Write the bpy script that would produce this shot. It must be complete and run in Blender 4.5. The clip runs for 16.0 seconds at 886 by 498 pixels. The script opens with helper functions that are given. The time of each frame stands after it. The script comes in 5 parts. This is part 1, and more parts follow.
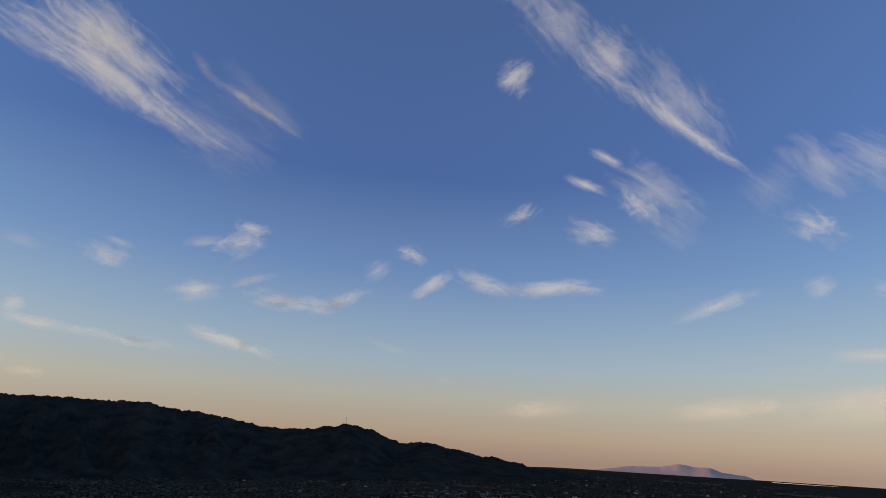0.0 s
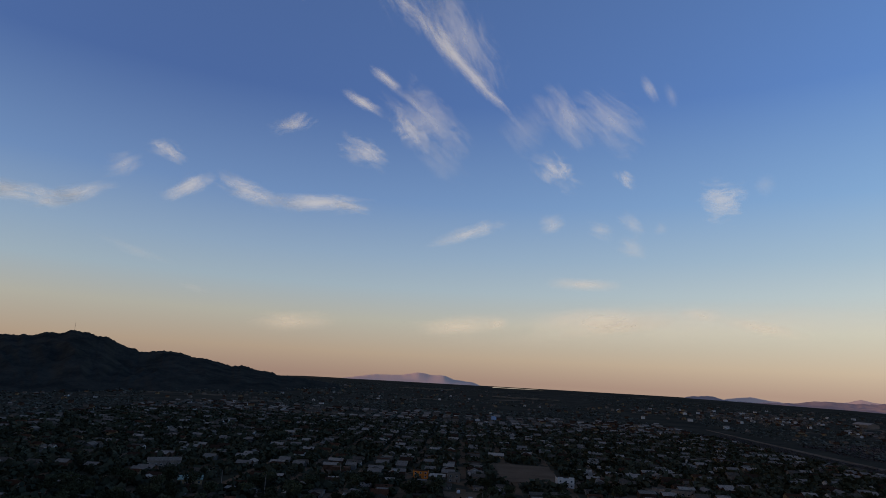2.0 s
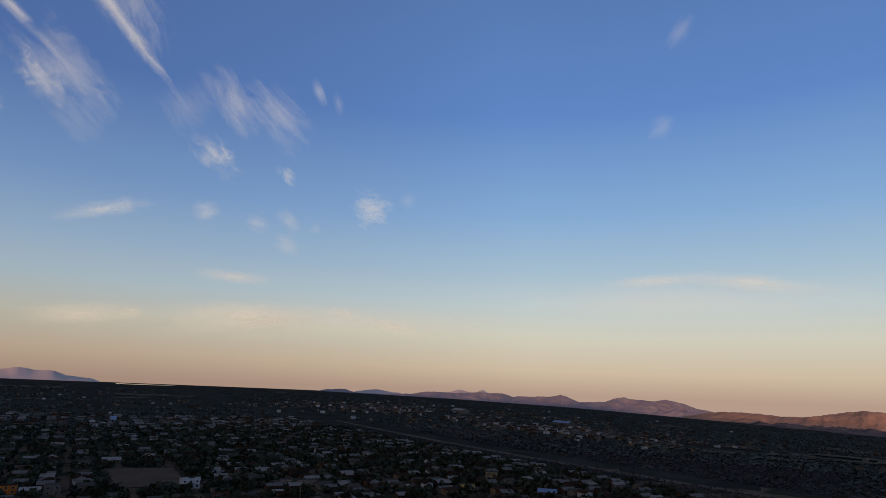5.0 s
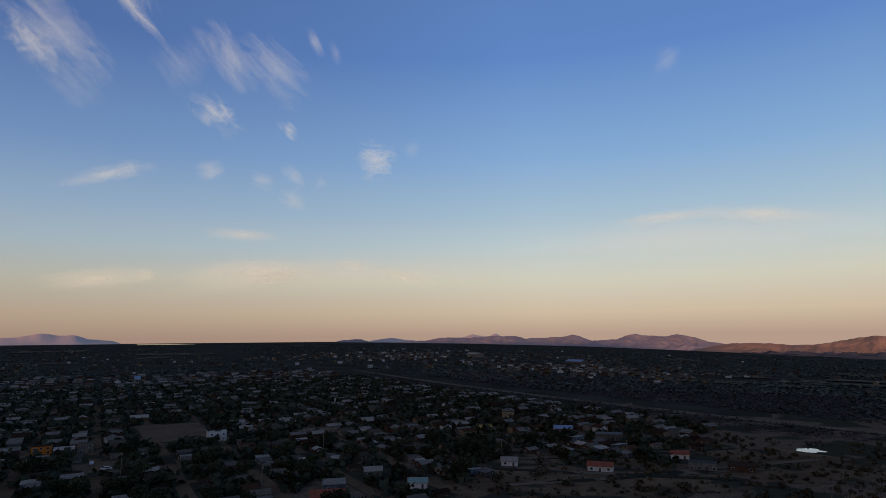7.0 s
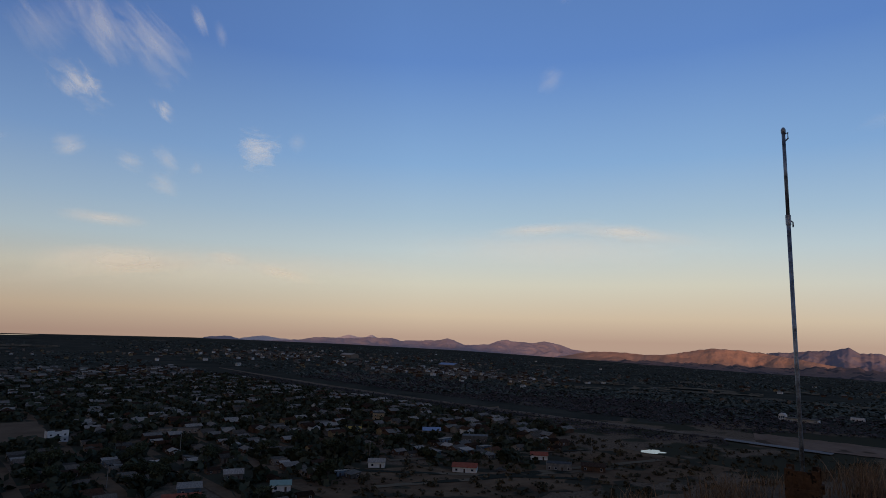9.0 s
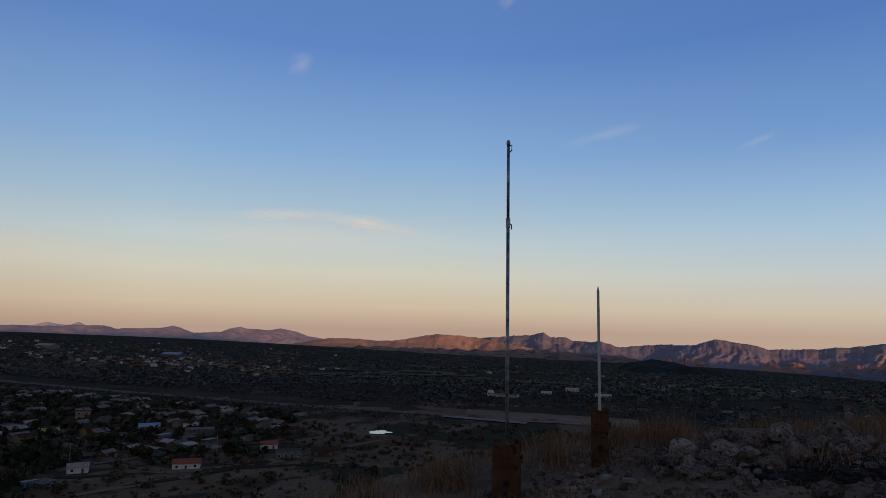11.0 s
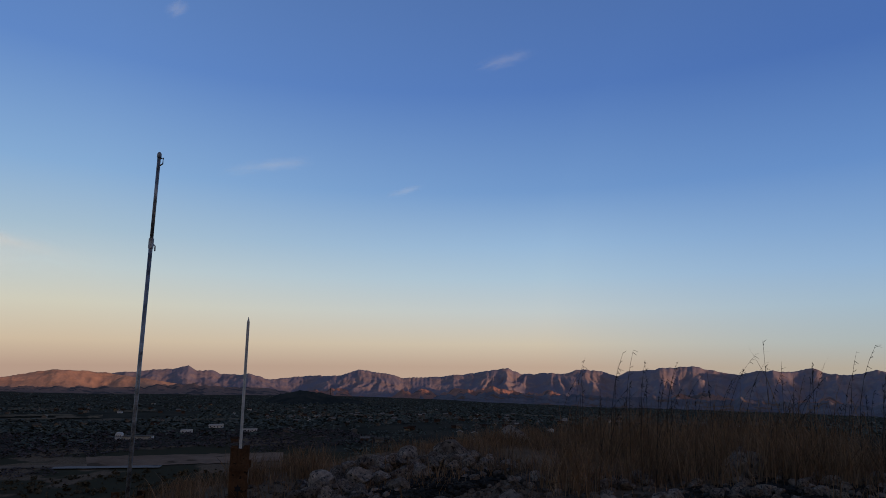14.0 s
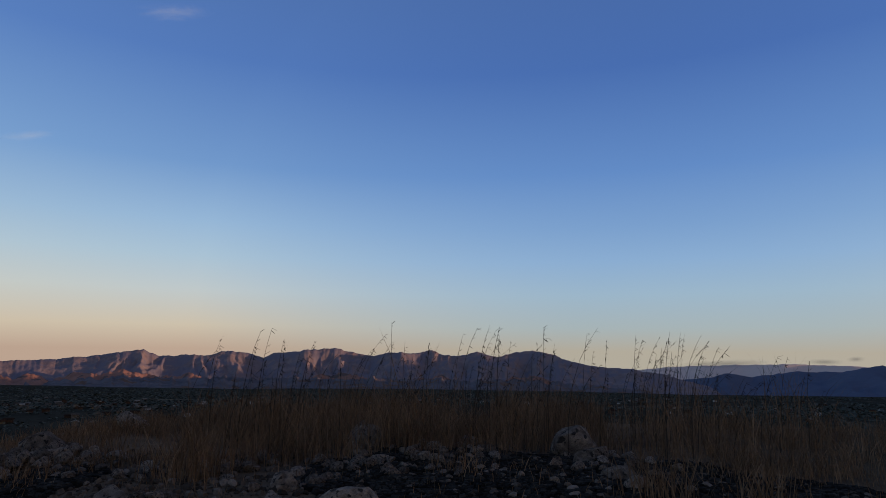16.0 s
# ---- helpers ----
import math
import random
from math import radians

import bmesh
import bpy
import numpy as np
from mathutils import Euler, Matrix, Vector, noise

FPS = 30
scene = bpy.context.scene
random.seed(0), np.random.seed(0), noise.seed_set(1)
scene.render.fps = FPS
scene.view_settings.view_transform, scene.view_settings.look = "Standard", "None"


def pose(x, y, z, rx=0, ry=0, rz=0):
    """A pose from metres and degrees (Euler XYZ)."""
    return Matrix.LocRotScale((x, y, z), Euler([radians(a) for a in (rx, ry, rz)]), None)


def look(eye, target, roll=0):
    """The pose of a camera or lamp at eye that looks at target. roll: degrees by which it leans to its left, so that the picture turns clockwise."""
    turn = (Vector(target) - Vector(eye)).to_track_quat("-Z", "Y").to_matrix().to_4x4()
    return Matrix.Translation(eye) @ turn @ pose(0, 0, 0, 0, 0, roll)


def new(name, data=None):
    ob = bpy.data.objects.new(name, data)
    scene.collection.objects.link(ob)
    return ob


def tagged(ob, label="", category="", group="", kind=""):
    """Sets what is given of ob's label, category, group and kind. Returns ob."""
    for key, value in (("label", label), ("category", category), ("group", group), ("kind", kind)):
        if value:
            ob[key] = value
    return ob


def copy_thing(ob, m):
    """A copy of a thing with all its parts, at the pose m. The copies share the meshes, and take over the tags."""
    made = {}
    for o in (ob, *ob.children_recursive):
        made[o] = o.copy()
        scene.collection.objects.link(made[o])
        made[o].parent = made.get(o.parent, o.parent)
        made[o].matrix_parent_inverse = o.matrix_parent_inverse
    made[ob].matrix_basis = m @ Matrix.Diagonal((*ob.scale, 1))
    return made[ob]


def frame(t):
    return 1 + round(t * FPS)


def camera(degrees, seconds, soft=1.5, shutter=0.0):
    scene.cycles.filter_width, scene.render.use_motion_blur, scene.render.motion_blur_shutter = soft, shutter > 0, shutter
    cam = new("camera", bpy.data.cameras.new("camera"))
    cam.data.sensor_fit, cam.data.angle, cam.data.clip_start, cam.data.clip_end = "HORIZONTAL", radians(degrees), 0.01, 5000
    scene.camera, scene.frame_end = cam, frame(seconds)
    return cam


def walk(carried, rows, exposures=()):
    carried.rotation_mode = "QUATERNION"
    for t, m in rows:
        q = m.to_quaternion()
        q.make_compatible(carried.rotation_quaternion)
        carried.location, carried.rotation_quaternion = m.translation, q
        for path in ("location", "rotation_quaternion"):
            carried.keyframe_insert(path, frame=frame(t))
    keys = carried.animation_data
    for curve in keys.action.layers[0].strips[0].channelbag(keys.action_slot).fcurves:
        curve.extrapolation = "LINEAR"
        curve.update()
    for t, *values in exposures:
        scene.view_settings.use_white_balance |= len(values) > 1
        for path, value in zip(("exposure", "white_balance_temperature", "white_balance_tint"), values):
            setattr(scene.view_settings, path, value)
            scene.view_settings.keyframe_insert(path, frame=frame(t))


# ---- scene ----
cam = camera(71.45, 16.0, soft=0.8)
EYE = 1.45
# seconds, place of the eye, yaw, pitch, roll
ROWS = [
    (0.0, 0.001, 0.000, -0.000, 82.64, 18.62, -3.18),
    (0.5, 0.045, 0.037, -0.007, 77.21, 15.58, -3.38),
    (1.0, 0.070, 0.064, -0.013, 71.83, 13.18, -3.32),
    (1.5, 0.070, 0.098, -0.017, 65.79, 12.37, -3.30),
    (2.0, 0.053, 0.136, -0.013, 60.52, 11.93, -2.98),
    (2.5, 0.036, 0.167, -0.006, 55.46, 11.17, -3.10),
    (3.0, 0.030, 0.184, 0.003, 48.91, 11.79, -3.01),
    (3.5, 0.045, 0.206, 0.005, 45.14, 13.21, -2.08),
    (4.0, 0.079, 0.246, 0.005, 40.56, 14.12, -2.41),
    (4.5, 0.111, 0.285, 0.006, 34.25, 14.11, -2.27),
    (5.0, 0.135, 0.319, 0.005, 28.58, 12.90, -2.19),
    (7.5, 0.167, 0.430, 0.016, 30.06, 7.69, 0.82),
    (8.0, 0.288, 0.416, 0.005, 29.74, 10.30, -0.62),
    (8.5, 0.442, 0.422, -0.001, 28.85, 9.52, -0.95),
    (9.0, 0.631, 0.473, 0.025, 18.47, 8.23, -1.36),
    (11.5, 0.610, 0.582, 0.052, -11.42, 7.62, -1.34),
    (12.0, 0.624, 0.643, 0.052, -19.79, 8.45, -1.95),
    (12.5, 0.653, 0.663, 0.056, -26.17, 8.95, -2.75),
    (13.0, 0.665, 0.615, 0.049, -31.55, 9.47, -2.30),
    (13.5, 0.692, 0.656, 0.062, -34.50, 9.34, -1.36),
    (14.0, 0.680, 0.639, 0.062, -36.68, 10.80, -0.22),
    (14.5, 0.726, 0.647, 0.046, -43.14, 9.52, -0.39),
    (15.0, 0.758, 0.680, 0.044, -52.41, 7.71, -0.95),
    (15.5, 0.846, 0.717, 0.048, -59.65, 7.61, -0.80),
    (16.0, 0.930, 0.710, 0.035, -68.21, 9.31, -0.41),
]
walk(cam, [(t, pose(x, y, EYE + z, 90 + pitch, roll, yaw)) for t, x, y, z, yaw, pitch, roll in ROWS])

# ---- light: low sun behind an added unseen ridge, clear dusk sky ----
SUN_AZ, SUN_EL = 287.0, 3.0


def direction(az, el):
    a, e = radians(az), radians(el)
    return Vector((math.cos(a) * math.cos(e), math.sin(a) * math.cos(e), math.sin(e)))


sun = new("sun", bpy.data.lights.new("sun", "SUN"))
sun.data.energy, sun.data.angle, sun.data.color = 2.8, radians(0.6), (1.0, 0.60, 0.43)
sun.matrix_world = look(direction(SUN_AZ, SUN_EL) * 100, (0, 0, 0))


def linear(c):
    return tuple(((v / 255 + 0.055) / 1.055) ** 2.4 if v > 10 else v / 255 / 12.92 for v in c) + (1.0,)


world = bpy.data.worlds.new("dusk")
scene.world = world
world.use_nodes = True
wn, wl = world.node_tree.nodes, world.node_tree.links
wn.clear()


def wnode(kind, **values):
    n = wn.new(kind)
    for key, v in values.items():
        n.inputs[key].default_value = v
    return n


coord = wn.new("ShaderNodeTexCoord")
axes = wn.new("ShaderNodeSeparateXYZ")
wl.new(coord.outputs["Generated"], axes.inputs[0])


def sky_ramp(stops):
    ramp = wn.new("ShaderNodeValToRGB")
    el = ramp.color_ramp.elements
    for i, (deg, col) in enumerate(stops):
        e = el[i] if i < 2 else el.new(0.5)
        e.position = math.sin(radians(deg)) if i else 0.0
        e.color = linear(col)
    wl.new(axes.outputs["Z"], ramp.inputs[0])
    return ramp.outputs[0]


# towards the plain (north-west) and towards the eastern range
north = sky_ramp([(0, (184, 157, 140)), (2, (207, 188, 164)), (5, (209, 206, 190)), (8, (191, 204, 207)), (11, (166, 191, 210)), (16, (134, 172, 214)), (25, (96, 136, 199)), (40, (63, 95, 161)), (89, (56, 68, 104))])
east = sky_ramp([(0, (192, 168, 149)), (2, (207, 195, 175)), (5, (194, 203, 205)), (8, (172, 197, 216)), (11, (152, 185, 218)), (16, (114, 154, 206)), (25, (82, 121, 187)), (40, (58, 90, 153)), (89, (56, 68, 104))])
south = sky_ramp([(0, (180, 173, 158)), (2, (168, 182, 186)), (5, (157, 184, 205)), (8, (140, 175, 213)), (11, (123, 161, 208)), (16, (97, 139, 200)), (25, (67, 105, 174)), (40, (46, 76, 138)), (89, (56, 68, 104))])
west = sky_ramp([(0, (160, 134, 120)), (2, (176, 156, 136)), (5, (176, 174, 163)), (8, (157, 175, 188)), (11, (140, 164, 191)), (16, (108, 138, 184)), (25, (71, 98, 153)), (40, (42, 62, 115)), (89, (56, 68, 104))])
blend = wnode("ShaderNodeMix")
blend.data_type = "RGBA"
turn = wn.new("ShaderNodeMapRange")
turn.inputs["From Min"].default_value, turn.inputs["From Max"].default_value = 0.1, 0.7
wl.new(axes.outputs["X"], turn.inputs["Value"])
wl.new(turn.outputs[0], blend.inputs["Factor"])
first = wnode("ShaderNodeMix")
first.data_type = "RGBA"
turn2 = wn.new("ShaderNodeMapRange")
turn2.inputs["From Min"].default_value, turn2.inputs["From Max"].default_value = -0.35, -1.0
wl.new(axes.outputs["X"], turn2.inputs["Value"])
wl.new(turn2.outputs[0], first.inputs["Factor"])
wl.new(north, first.inputs["A"])
wl.new(west, first.inputs["B"])
wl.new(first.outputs["Result"], blend.inputs["A"])
last = wnode("ShaderNodeMix")
last.data_type = "RGBA"
turn3 = wn.new("ShaderNodeMapRange")
turn3.inputs["From Min"].default_value, turn3.inputs["From Max"].default_value = 0.72, 0.985
wl.new(axes.outputs["X"], turn3.inputs["Value"])
wl.new(turn3.outputs[0], last.inputs["Factor"])
wl.new(east, last.inputs["A"])
wl.new(south, last.inputs["B"])
wl.new(last.outputs["Result"], blend.inputs["B"])
# the glow over the sun, behind the added southern ridge
sunset = sky_ramp([(0, (205, 152, 110)), (12, (200, 162, 124)), (25, (166, 152, 138)), (45, (106, 112, 128)), (89, (56, 66, 100))])
glow = wnode("ShaderNodeMix")
glow.data_type = "RGBA"
turn4 = wn.new("ShaderNodeMapRange")
turn4.inputs["From Min"].default_value, turn4.inputs["From Max"].default_value = -0.56, -0.95
wl.new(axes.outputs["Y"], turn4.inputs["Value"])
wl.new(turn4.outputs[0], glow.inputs["Factor"])
wl.new(blend.outputs["Result"], glow.inputs["A"])
wl.new(sunset, glow.inputs["B"])
nishita = wn.new("ShaderNodeTexSky")
nishita.sky_type, nishita.sun_disc = "NISHITA", False
nishita.sun_elevation, nishita.sun_rotation = radians(SUN_EL), radians(90 - SUN_AZ) % (2 * math.pi)
dim = wnode("ShaderNodeVectorMath")
dim.operation = "SCALE"
wl.new(nishita.outputs[0], dim.inputs[0])
dim.inputs["Scale"].default_value = 0.12
both = wnode("ShaderNodeMix")
both.data_type = "RGBA"
both.inputs["Factor"].default_value = 0.05
wl.new(glow.outputs["Result"], both.inputs["A"])
wl.new(dim.outputs[0], both.inputs["B"])
back = wnode("ShaderNodeBackground", Strength=1.0)
wl.new(both.outputs["Result"], back.inputs["Color"])
wl.new(back.outputs[0], wn.new("ShaderNodeOutputWorld").inputs[0])


# ---- materials ----
def material(name, c1, c2, scale=1.0, rough=0.9, metal=0.0, bump=0.0, detail=6.0, spots=None, per_object=0.0, coords="Object", squeeze=(1, 1, 1), island=0.0, spec=0.0):
    """Two colours mixed by noise at two scales, with fine relief; spots: (colour, scale, share)."""
    m = bpy.data.materials.new(name)
    m.use_nodes = True
    n, l = m.node_tree.nodes, m.node_tree.links
    bsdf = n["Principled BSDF"]
    bsdf.inputs["Roughness"].default_value, bsdf.inputs["Metallic"].default_value = rough, metal
    bsdf.inputs["Specular IOR Level"].default_value = spec
    tc, mp = n.new("ShaderNodeTexCoord"), n.new("ShaderNodeMapping")
    mp.inputs["Scale"].default_value = squeeze
    l.new(tc.outputs[coords], mp.inputs[0])

    def tex(sc, det):
        t = n.new("ShaderNodeTexNoise")
        t.inputs["Scale"].default_value, t.inputs["Detail"].default_value = sc, det
        l.new(mp.outputs[0], t.inputs["Vector"])
        return t

    coarse, fine = tex(scale, detail), tex(scale * 7.3, 4)
    add = n.new("ShaderNodeMath")
    add.operation = "MULTIPLY_ADD"
    add.inputs[1].default_value = 0.4
    l.new(fine.outputs[0], add.inputs[0])
    l.new(coarse.outputs[0], add.inputs[2])
    rng = n.new("ShaderNodeMapRange")
    rng.inputs["From Min"].default_value, rng.inputs["From Max"].default_value = 0.5, 0.9
    l.new(add.outputs[0], rng.inputs["Value"])
    mix = n.new("ShaderNodeMix")
    mix.data_type = "RGBA"
    mix.inputs["A"].default_value, mix.inputs["B"].default_value = (*c1, 1), (*c2, 1)
    l.new(rng.outputs[0], mix.inputs["Factor"])
    out = mix.outputs["Result"]
    if spots:
        st = tex(spots[1], 3)
        sr = n.new("ShaderNodeMapRange")
        sr.inputs["From Min"].default_value, sr.inputs["From Max"].default_value = 1 - spots[2], 1.04 - spots[2]
        l.new(st.outputs[0], sr.inputs["Value"])
        mx = n.new("ShaderNodeMix")
        mx.data_type = "RGBA"
        l.new(sr.outputs[0], mx.inputs["Factor"])
        l.new(out, mx.inputs["A"])
        mx.inputs["B"].default_value = (*spots[0], 1)
        out = mx.outputs["Result"]
    if per_object or island:
        if island:
            src = n.new("ShaderNodeNewGeometry").outputs["Random Per Island"]
        else:
            src = n.new("ShaderNodeObjectInfo").outputs["Random"]
        amount = per_object or island
        vr = n.new("ShaderNodeMapRange")
        vr.inputs["To Min"].default_value, vr.inputs["To Max"].default_value = 1 - amount, 1 + amount
        l.new(src, vr.inputs["Value"])
        hs = n.new("ShaderNodeHueSaturation")
        l.new(vr.outputs[0], hs.inputs["Value"])
        l.new(out, hs.inputs["Color"])
        out = hs.outputs[0]
    l.new(out, bsdf.inputs["Base Color"])
    if bump:
        bp = n.new("ShaderNodeBump")
        bp.inputs["Strength"].default_value = bump
        bp.inputs["Distance"].default_value = 0.3 / scale
        l.new(add.outputs[0], bp.inputs["Height"])
        l.new(bp.outputs[0], bsdf.inputs["Normal"])
    return m


M_GROUND = material("dry_earth", (0.098, 0.066, 0.042), (0.215, 0.142, 0.086), 0.9, bump=0.6, spots=((0.058, 0.050, 0.030), 0.020, 0.54))
M_PLAIN = material("dark_scrubland", (0.038, 0.036, 0.026), (0.074, 0.064, 0.044), 0.02, bump=0.3, spots=((0.14, 0.105, 0.068), 0.007, 0.34))
M_DIRT = material("bare_dirt", (0.100, 0.060, 0.034), (0.185, 0.114, 0.063), 0.05, bump=0.3, spots=((0.055, 0.047, 0.030), 0.045, 0.45))
M_SAND = material("river_sand", (0.16, 0.100, 0.064), (0.26, 0.166, 0.108), 0.05, bump=0.3, spots=((0.10, 0.066, 0.042), 0.03, 0.42))
M_FIELD = material("straw_field", (0.13, 0.094, 0.058), (0.20, 0.145, 0.088), 0.02, spots=((0.04, 0.038, 0.026), 0.05, 0.48))
M_RUNWAY = material("worn_runway", (0.115, 0.079, 0.051), (0.21, 0.148, 0.097), 0.06, bump=0.2)
M_ROCK = material("limestone", (0.115, 0.088, 0.067), (0.38, 0.292, 0.218), 3.0, bump=0.8, per_object=0.45, spots=((0.060, 0.050, 0.040), 4.0, 0.42))
M_PEBBLE = material("rubble", (0.048, 0.037, 0.028), (0.155, 0.118, 0.086), 4.0, bump=0.5, island=0.5)
M_STRAW = material("dry_grass", (0.132, 0.080, 0.044), (0.28, 0.170, 0.094), 3.0, island=0.4)
M_STALK = material("dark_stalk", (0.045, 0.035, 0.026), (0.08, 0.06, 0.042), 4.0)
M_LEAF = material("foliage", (0.032, 0.036, 0.018), (0.080, 0.080, 0.042), 0.6, per_object=0.4)
M_SCRUB = material("scrub", (0.046, 0.040, 0.024), (0.105, 0.080, 0.047), 0.05, island=0.3)
M_TREES = material("far_foliage", (0.030, 0.034, 0.020), (0.070, 0.070, 0.044), 0.05, island=0.3)
M_THICKET = material("bare_twigs", (0.070, 0.054, 0.047), (0.115, 0.088, 0.077), 0.05, island=0.2)
# foliage colour lightened to imitate haze over the far plain
M_WOODS = material("hazed_woods", (0.072, 0.080, 0.060), (0.130, 0.130, 0.098), 0.04, island=0.22)
M_BARK = material("bark", (0.05, 0.04, 0.032), (0.09, 0.07, 0.055), 4.0)
M_PIPE = material("galvanised_pipe", (0.06, 0.058, 0.056), (0.40, 0.40, 0.40), 11.0, rough=0.5, metal=0.55, bump=0.1, spec=0.4)
M_RUST = material("rusty_steel", (0.062, 0.033, 0.019), (0.15, 0.079, 0.040), 7.0, rough=0.8, metal=0.2, bump=0.4, spots=((0.03, 0.018, 0.012), 14.0, 0.40))
M_CONCRETE = material("pale_concrete", (0.17, 0.148, 0.122), (0.30, 0.262, 0.218), 5.0, bump=0.4)
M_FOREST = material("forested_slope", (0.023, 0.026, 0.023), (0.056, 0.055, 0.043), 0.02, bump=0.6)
# bare slopes, their colour lifted to imitate haze softening the shaded sides
M_RANGE = material("hazed_bare_mountain", (0.215, 0.165, 0.155), (0.315, 0.238, 0.212), 0.016, bump=0.2, spots=((0.225, 0.19, 0.198), 0.010, 0.52))
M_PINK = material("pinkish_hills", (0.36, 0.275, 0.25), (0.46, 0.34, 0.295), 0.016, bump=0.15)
# part of the low sun's orange is put into this hill's colour
M_SUNTONED = material("sun_toned_hill", (0.40, 0.225, 0.138), (0.52, 0.29, 0.175), 0.012, bump=0.35)
# pale base colour stands in for the haze over the farthest mountains
M_HAZEPALE = material("haze_painted_mountain", (0.76, 0.57, 0.45), (0.80, 0.60, 0.47), 0.004)
# the blue of aerial haze is put into this base colour
M_HAZEBLUE = material("haze_tinted_mountain", (0.105, 0.122, 0.165), (0.14, 0.155, 0.20), 0.006, bump=0.2)
M_WATER = material("still_water", (0.25, 0.27, 0.30), (0.3, 0.32, 0.35), 0.3, rough=0.06, metal=0.9, spec=0.4)
M_WALLS = [material("wall_" + k, tuple(k2 * v for k2, v in zip((0.45, 0.41, 0.35), c)), tuple(k2 * v for k2, v in zip((0.82, 0.75, 0.65), c)), 0.6, per_object=0.4) for k, c in (
    ("brick", (0.15, 0.098, 0.074)), ("plaster", (0.30, 0.27, 0.24)), ("cream", (0.38, 0.30, 0.19)), ("grey", (0.20, 0.20, 0.20)), ("blue", (0.16, 0.22, 0.30)))]
M_WHITE = material("white_paint", (0.48, 0.455, 0.41), (0.64, 0.61, 0.555), 0.8)
M_YELLOW = material("yellow_paint", (0.44, 0.34, 0.10), (0.55, 0.43, 0.14), 0.8)
M_ORANGE = material("orange_paint", (0.48, 0.15, 0.025), (0.58, 0.185, 0.035), 0.8)
M_ROOFS = [material("roof_" + k, tuple(k2 * v for k2, v in zip((0.34, 0.295, 0.235), c)), tuple(k2 * v for k2, v in zip((0.80, 0.69, 0.55), c)), 0.5, rough=r, metal=mt, per_object=0.5, squeeze=(6, 1, 1)) for k, c, r, mt in (
    ("tin", (0.34, 0.33, 0.32), 0.6, 0.0), ("old_tin", (0.18, 0.165, 0.15), 0.7, 0.0), ("tile", (0.125, 0.070, 0.050), 0.9, 0.0), ("dark_tile", (0.078, 0.052, 0.042), 0.9, 0.0), ("pale_tin", (0.52, 0.50, 0.48), 0.6, 0.0))]
M_BLUEROOF = material("blue_roof", (0.20, 0.25, 0.33), (0.27, 0.33, 0.42), 0.5, rough=0.5)
M_RED = material("red_roof", (0.26, 0.07, 0.04), (0.32, 0.10, 0.06), 0.5)
M_GREEN = material("green_roof", (0.20, 0.28, 0.22), (0.26, 0.34, 0.27), 0.5)
M_GLASS = material("dark_window", (0.012, 0.014, 0.018), (0.02, 0.022, 0.026), 2.0, rough=0.15, spec=0.4)
M_DOOR = material("wood_door", (0.06, 0.04, 0.03), (0.10, 0.07, 0.05), 3.0)


